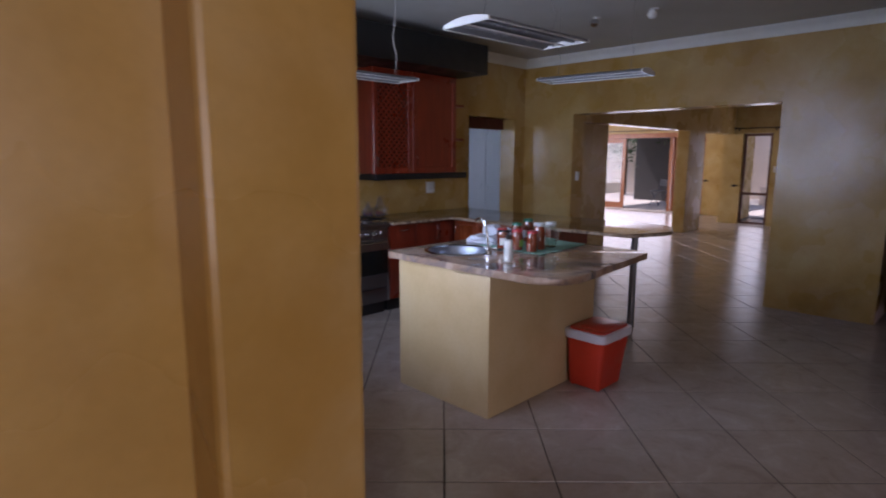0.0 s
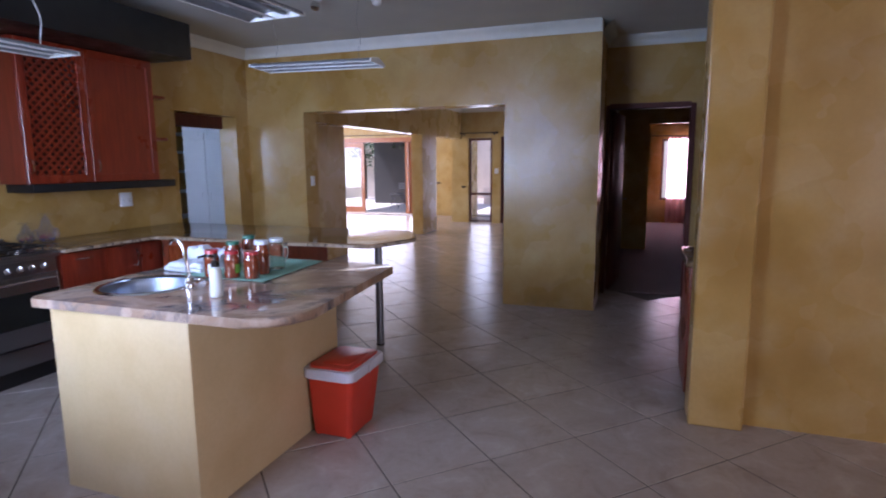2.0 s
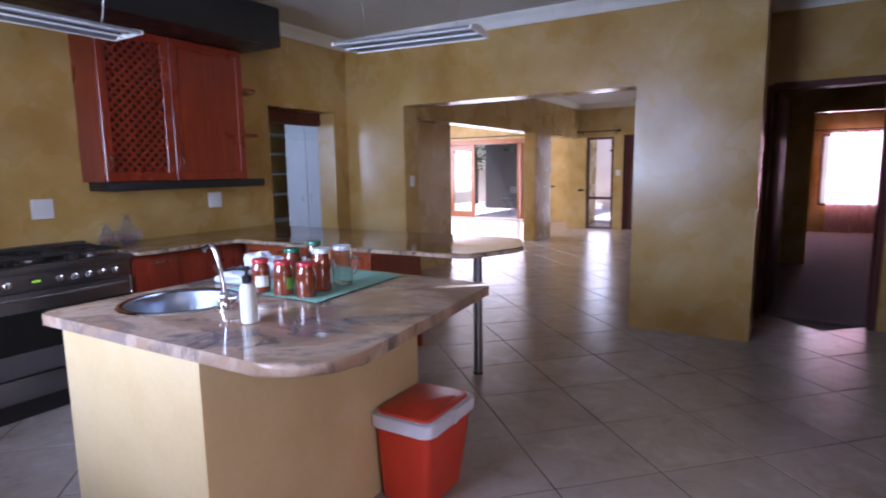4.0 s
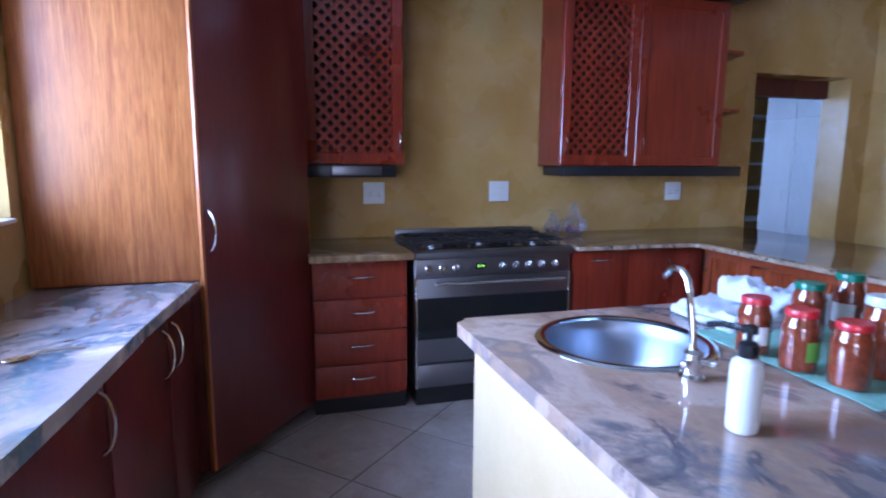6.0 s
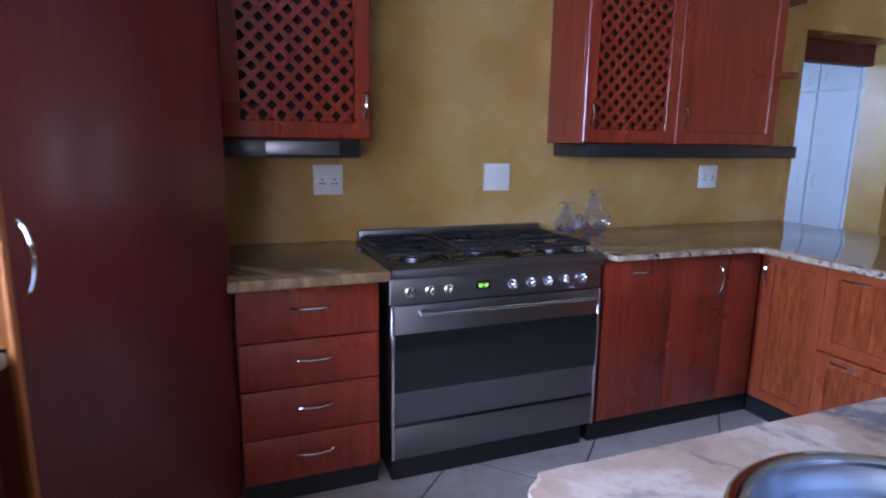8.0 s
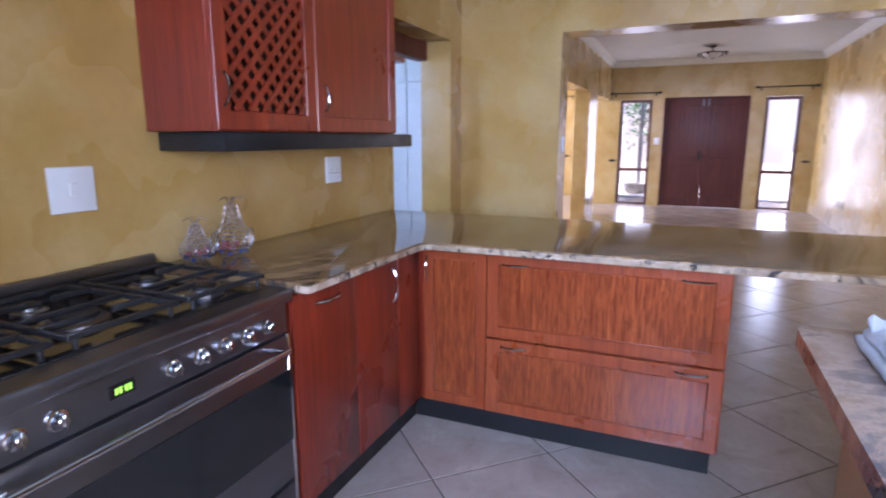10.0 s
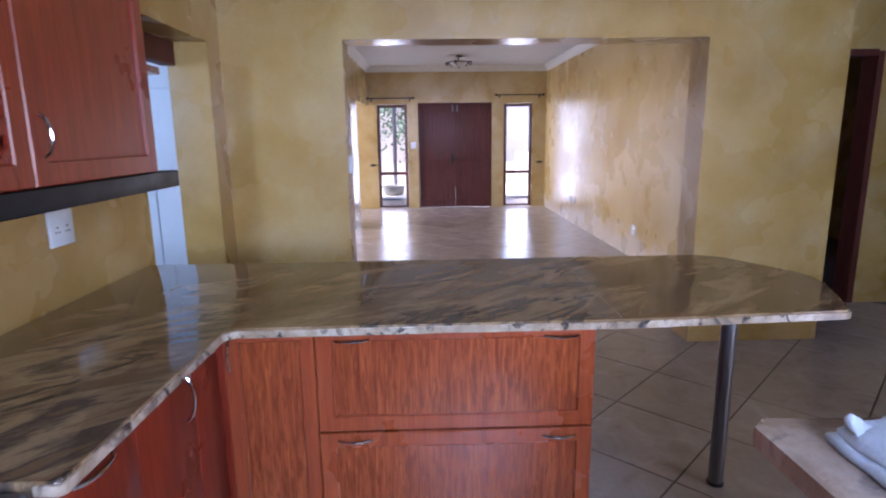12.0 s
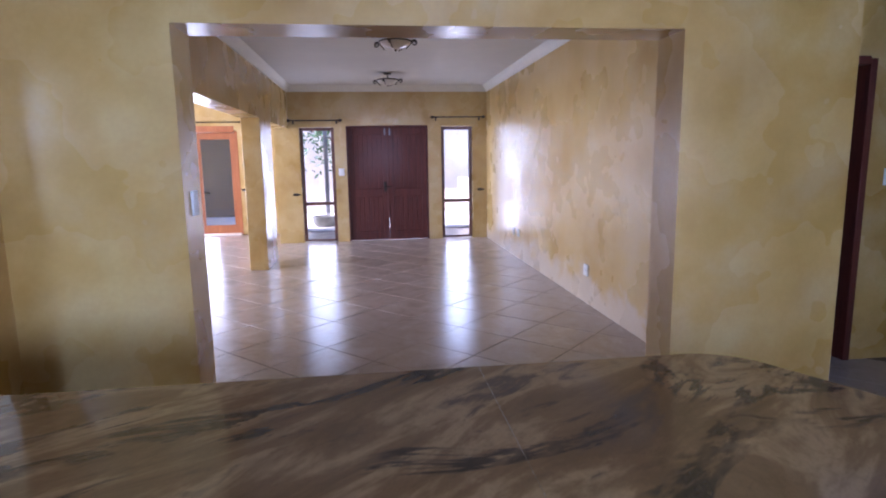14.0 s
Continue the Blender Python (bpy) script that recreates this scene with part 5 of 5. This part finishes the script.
def wire_ornament(x, y, r, h, label, seed):
    rng = random.Random(seed)
    t = thing("wire_ornament", label, "ornament", "beaded wire ornaments", at=(x, y, 0.9))
    prof = [(r * (0.62 + 0.42 * math.sin(math.pi * min(s / 0.62, 1))) if s < 0.62 else r * (0.62 - 0.30 * (s - 0.62) / 0.38), s * h) for s in [k / 12 for k in range(13)]]
    for q, z in prof:
        part("hoop", tube([(x + q * math.cos(k * math.pi / 10), y + q * math.sin(k * math.pi / 10), 0.903 + z) for k in range(21)], 0.0013, 5), WIRE, t)
    for a in range(10):
        part("rib", tube([(x + q * math.cos(a * math.pi / 5 + z * 3), y + q * math.sin(a * math.pi / 5 + z * 3), 0.903 + z) for q, z in prof], 0.0011, 5), WIRE, t)
    part("loop", moved(tube([(0.032 * math.cos(k * math.pi / 9), 0, 0.040 * math.sin(k * math.pi / 9)) for k in range(19)], 0.003, 7), pose(x + r * 1.05, y - 0.02, 0.955, 8, 0, 20)), WIRE, t, "bent wire ring")
    beads = [moved(lathe([(0.0, -0.008), (0.009, 0.0), (0.0, 0.008)], 8), pose(x + r * 0.72 * math.cos(k * 0.9), y + r * 0.72 * math.sin(k * 0.9), 0.915 + 0.006 * (k % 2))) for k in range(7)]
    part("beads", join(*beads), BEADBLUE, t, "blue beads")
    part("rose_beads", join(*[moved(lathe([(0.0, -0.011), (0.012, 0.0), (0.0, 0.011)], 8), pose(x + rng.uniform(-0.5, 0.5) * r, y + rng.uniform(-0.5, 0.5) * r, 0.925 + rng.uniform(0, 0.03))) for k in range(6)]), BEADROSE, t, "rose beads")
    part("crest", join(*[tube([(x, y, 0.9 + h), (x + 0.02 * math.cos(a), y + 0.02 * math.sin(a), 0.9 + h + 0.03), (x + 0.045 * math.cos(a), y + 0.045 * math.sin(a), 0.9 + h + 0.022)], 0.0014, 5) for a in (0.2, 1.5, 2.9, 4.2, 5.4)]), WIRE, t, "curled wire crest")
    return t


wire_ornament(4.295, 5.36, 0.062, 0.185, "beaded silver wire ornament on the worktop", 3)
wire_ornament(4.165, 5.40, 0.055, 0.125, "smaller beaded silver wire ornament", 8)

# ---- things on the window worktop ----
spoon = thing("spoon", "steel spoon lying on the pale granite", "spoon", at=(1.9, 3.54, 0.9))
bm = bmesh.new()
bmesh.ops.create_uvsphere(bm, u_segments=16, v_segments=8, radius=1.0)
for v in bm.verts:
    v.co = (v.co.x * 0.030, v.co.y * 0.019, 0.006 + v.co.z * 0.0045 - (0.004 if v.co.z > 0 else 0) * (1 - (v.co.x ** 2 + v.co.y ** 2)))
part("bowl", moved(bm, pose(1.84, 3.51, 0.9008, 0, 0, 27)), CHROME, spoon)
part("handle", tube([(1.863, 3.522, 0.907), (1.885, 3.534, 0.913), (1.925, 3.554, 0.911), (1.965, 3.574, 0.9045)], 0.0042, 8, 0.5), CHROME, spoon)

carton = thing("drink_carton", "green and white drink carton with a blue cap", "carton", at=(1.81, 2.985, 0.9))
cm = pose(1.81, 2.985, 0.9008, 0, 0, 20)
LIME = plain("lime_board", (0.16, 0.42, 0.02), 0.45, vary=0.1)
BOARD = plain("white_carton_board", (0.62, 0.64, 0.62), 0.45, vary=0.08)
BLUECAP = plain("blue_cap", (0.02, 0.09, 0.42), 0.35, vary=0.1)
part("box", moved(boxes((-0.045, 0.045, -0.035, 0.035, 0, 0.215), soft=0.004), cm), LIME, carton)
part("white_panel", moved(boxes((-0.0462, 0.030, -0.0362, -0.0352, 0.065, 0.125), soft=0.0003, steps=1), cm), BOARD, carton, "white printed panel")
part("side_panel", moved(boxes((0.0452, 0.0462, -0.033, 0.033, 0.01, 0.205), soft=0.0003, steps=1), cm), BOARD, carton, "pale printed side")
part("text_bar", moved(boxes((-0.03, 0.015, -0.0364, -0.0354, 0.150, 0.160), (-0.03, 0.0, -0.0364, -0.0354, 0.168, 0.176)), cm), BOARD, carton)
part("top_fold", moved(prism([(-0.035, 0.0), (0.035, 0.0), (0.0, 0.016)], -0.044, 0.044, 0.001, 1), cm @ pose(0, 0, 0.215, 90, 0, 90)), LIME, carton)
part("cap", moved(lathe([(0.016, 0.0), (0.016, 0.018), (0.013, 0.020)], 20), cm @ pose(-0.012, -0.012, 0.222)), BLUECAP, carton, "blue screw cap")

dish2 = thing("serving_dish", "dark oval dish with a white rim on the worktop", "dish", at=(1.645, 2.64, 0.9))
part("bowl", lathe([(0.04, 0.0008), (0.055, 0.006), (0.072, 0.022), (0.068, 0.022), (0.05, 0.010), (0.0, 0.008)], 32, (1.645, 2.64, 0.9)), INK, dish2)
part("rim", moved(tube([(0.072 * math.cos(k * math.pi / 16), 0.072 * math.sin(k * math.pi / 16), 0) for k in range(33)], 0.006, 8), pose(1.645, 2.64, 0.923)), WHITE, dish2, "white rolled rim")

# ---- bedroom curtain ----
PINK = plain("pink_voile", (0.60, 0.33, 0.34), 0.9, vary=0.2, scale=30, relief=0.3)
PINK.node_tree.nodes["Principled BSDF"].inputs["Transmission Weight"].default_value = 0.35
cur = bmesh.new()
bmesh.ops.create_grid(cur, x_segments=70, y_segments=14, size=0.5)
for v in cur.verts:
    u, w = v.co.x + 0.5, v.co.y + 0.5
    v.co = (15.80 + 0.035 * math.sin(u * 46 + 0.6 * w) + 0.01 * math.sin(u * 19), -0.31 + 0.86 * u, 0.03 + 2.02 * w)
curtain = thing("curtain", "pink voile curtain drawn across a bedroom window", "curtain", at=(15.8, -0.2, 2.2))
part("cloth", cur, PINK, curtain)
part("rod", tube([(15.80, -0.46, 2.07), (15.80, 0.94, 2.07)], 0.012, 8), BRONZE, curtain, "dark curtain rod")
bw = thing("window_bedroom", "bright bedroom window behind the curtain", "window", at=(16.0, -0.2, 0.55), kind="structure")
part("window_frame", boxes((15.95, 16.0, -0.36, -0.31, 0.55, 2.0), (15.95, 16.0, 0.64, 0.69, 0.55, 2.0), (15.95, 16.0, -0.31, 0.64, 0.55, 0.60), (15.95, 16.0, -0.31, 0.64, 1.95, 2.0)), FRAMEWOOD, bw)

# ---- outdoors ----
ground = bmesh.new()
box(ground, -400, 400, -400, 400, -0.6, -0.14)
structure("ground", ground, plain("dry_grass", (0.13, 0.14, 0.06), 0.95, vary=0.4, scale=1.5, relief=0.3), "dry grass ground", "ground")
structure("porch_floor", boxes((15.05, 21.0, -3.0, 5.4, -0.13, -0.02), (16.6, 24.0, 5.4, 13.0, -0.13, -0.01)), PAVING, "pale sunlit porch paving", "pavement")
# Unseen overhang, added to keep direct sun off the front windows
structure("sun_overhang", boxes((15.05, 16.6, -3.0, 5.4, 2.75, 2.87)), CORNICE, "white roof overhang added to keep the sun out", "roof")
structure("garden_wall", boxes((15.2, 21.0, 1.2, 1.4, -0.02, 0.95), (21.0, 21.2, 0.5, 6.5, -0.13, 0.6)), EXTERIOR, "low pinkish rendered garden wall", "wall")
structure("neighbour_wall", boxes((24.0, 24.3, -4.0, 14.0, -0.14, 2.6)), EXTERIOR, "pale rendered boundary wall", "wall")
for y in (4.62, 5.02):
    post = thing("porch_post", "square porch post in bright daylight", "post", "porch posts", at=(18.6, y, 0))
    part("shaft", boxes((18.55, 18.65, y - 0.05, y + 0.05, -0.02, 2.6), soft=0.006), EXTERIOR if y < 4.8 else STEEL, post)
    part("foot", boxes((18.5, 18.7, y - 0.1, y + 0.1, -0.02, 0.08), soft=0.006), EXTERIOR, post)
pot = thing("planter", "squat grey stone planter on the porch", "planter", at=(17.6, 5.0, 0))
part("bowl", lathe([(0.20, -0.02), (0.27, 0.05), (0.29, 0.16), (0.30, 0.22), (0.26, 0.22), (0.25, 0.17)], 20, (17.6, 5.02, 0)), plain("grey_stone", (0.30, 0.28, 0.25), 0.85, vary=0.3, scale=14), pot)
LEAF = plain("leaf", (0.055, 0.11, 0.03), 0.5, vary=0.5, scale=8)
BARK = plain("bark", (0.13, 0.09, 0.06), 0.9, vary=0.4, scale=20, relief=0.5)


def tree(x, y, h, spread, seed):
    rng = random.Random(seed)
    t = thing("tree", "leafy green garden tree in bright sun", "tree", "garden trees", at=(x, y, -0.14))
    limbs = [tube([(x, y, -0.14), (x + 0.05, y, h * 0.3), (x - 0.03, y + 0.06, h * 0.6), (x, y, h * 0.9)], 0.09, 8)]
    tips = []
    for k in range(9):
        a, z = k * 2.4 + rng.random(), h * (0.3 + 0.06 * k)
        e = Vector((x + spread * 0.8 * math.cos(a), y + spread * 0.8 * math.sin(a), z + h * 0.18))
        limbs.append(tube([(x, y, z), ((x + e.x) / 2, (y + e.y) / 2, z + h * 0.12), e], 0.03, 6))
        tips += [e, (Vector((x, y, z + h * 0.1)) + e) / 2]
    part("trunk", join(*limbs), BARK, t)
    verts, faces = [], []
    for c in tips:
        for _ in range(90):
            p = c + Vector((rng.gauss(0, 1), rng.gauss(0, 1), rng.gauss(0, 0.8))) * spread * 0.3
            d1 = Vector((rng.gauss(0, 1), rng.gauss(0, 1), rng.gauss(0, 1))).normalized() * 0.11
            d2 = d1.orthogonal().normalized() * 0.045
            i = len(verts)
            verts += [p - d1, p + d2, p + d1, p - d2]
            faces.append((i, i + 1, i + 2, i + 3))
    me = bpy.data.meshes.new("crown")
    me.from_pydata(verts, [], faces)
    me.materials.append(LEAF)
    crown = new("crown", me)
    crown.parent = t
    crown.matrix_parent_inverse = t.matrix_basis.inverted()
    return t


tree(21.8, 4.6, 3.6, 1.5, 1)
tree(22.5, 9.6, 4.2, 1.8, 2)
tree(22.8, 12.2, 4.0, 1.7, 5)

# patio set beyond the garden doors
structure("patio_wall", boxes((20.5, 20.7, 7.6, 10.6, -0.14, 2.7)), plain("dark_patio_wall", (0.09, 0.085, 0.08), 0.8, vary=0.3, scale=3), "dark shaded patio wall", "wall")
# Slab out of view, added so that the patio below stays dark
structure("patio_shade_slab", boxes((16.6, 21.0, 7.4, 10.8, 2.62, 2.75)), BLACK, "unseen dark slab that keeps the patio in shade", "roof")


def folding_chair(x, y, turn):
    t = thing("patio_chair", "folding metal patio chair with slatted seat", "chair", "patio chairs", at=(x, y, 0))
    m = pose(x, y, 0, 0, 0, turn)
    for s in (-0.2, 0.2):
        part("leg", moved(tube([(-0.22, s, -0.005), (0.18, s, 0.46)], 0.011, 7), m), LAMPMETAL, t)
        part("leg", moved(tube([(0.22, s * 0.93, -0.005), (-0.16, s * 0.93, 0.45), (-0.26, s * 0.93, 0.85)], 0.011, 7), m), LAMPMETAL, t)
    for k in range(5):
        part("seat_slat", moved(boxes((-0.17 + k * 0.075, -0.115 + k * 0.075, -0.2, 0.2, 0.455, 0.47), soft=0.003, steps=1), m), LAMPMETAL, t)
    for k in range(3):
        part("back_slat", moved(boxes((-0.258 + k * 0.012, -0.244 + k * 0.012, -0.19, 0.19, 0.62 + (2 - k) * 0.075, 0.67 + (2 - k) * 0.075), soft=0.003, steps=1), m), LAMPMETAL, t)
    return t


folding_chair(18.1, 8.05, 200)
folding_chair(18.5, 8.75, 160)
pt = thing("patio_table", "round dark patio table", "table", at=(19.1, 8.4, 0))
part("tabletop", lathe([(0.42, 0.70), (0.44, 0.71), (0.44, 0.725), (0.42, 0.735)], 28, (19.1, 8.4, 0)), INK, pt)
for a in (0.4, 2.5, 4.6):
    part("leg", tube([(19.1 + 0.3 * math.cos(a), 8.4 + 0.3 * math.sin(a), -0.01), (19.1 + 0.08 * math.cos(a), 8.4 + 0.08 * math.sin(a), 0.36), (19.1 + 0.28 * math.cos(a), 8.4 + 0.28 * math.sin(a), 0.70)], 0.014, 8), INK, pt)

# ---- floor tiles, laid diagonally ----
def lay_tiles():
    """Square tiles turned 45 degrees: lines at x + y and x - y."""
    u0, du, v0, dv, gap = 7.756, 0.747, -1.62, 0.750, 0.011
    bm = bmesh.new()
    c = bmesh.ops.create_cube(bm, size=1.0)
    for v in bm.verts:
        a, b = v.co.x * (du - gap), v.co.y * (dv - gap)
        v.co = ((a + b) / 2, (a - b) / 2, (v.co.z - 0.5) * 0.012)
    bmesh.ops.recalc_face_normals(bm, faces=bm.faces[:])
    bmesh.ops.bevel(bm, geom=[e for e in bm.edges if e.verts[0].co.z > -0.001 and e.verts[1].co.z > -0.001], offset=0.0025, segments=2, affect="EDGES", profile=0.5)
    me = mesh_of("tile", bm, TILE, False)
    floor = bpy.data.objects["floor"]
    rng = random.Random(11)
    rest = bmesh.new()
    kept = 0
    for i in range(-18, 30):
        for j in range(-14, 32):
            u, v = u0 + (i + 0.5) * du, v0 + (j + 0.5) * dv
            x, y = (u + v) / 2, (u - v) / 2
            if not (-1.9 < x < 16.45 and -2.9 < y < 11.2):
                continue
            if x > 7.8 and y < 1.40:
                continue
            near = (0.6 < x < 7.3 and -0.8 < y < 5.7) or (x >= 7.3 and 1.3 < y < 5.75) or (x > 12.0 and y < 8.4)
            if near and kept < 300:
                ob = new("tile", me)
                ob.parent = floor
                ob.location = (x, y, rng.uniform(-0.0004, 0.0004))
                ob.rotation_euler = (rng.uniform(-0.0015, 0.0015), rng.uniform(-0.0015, 0.0015), 0)
                kept += 1
            else:
                rest.from_mesh(me)
                bmesh.ops.translate(rest, vec=(x, y, 0), verts=rest.verts[-len(me.vertices):])
    far = part("far_tiles", rest, TILE, floor, smooth=False)
    tagged(far, "diagonal beige tiles in the far rooms", kind="stuff")
    return kept


lay_tiles()
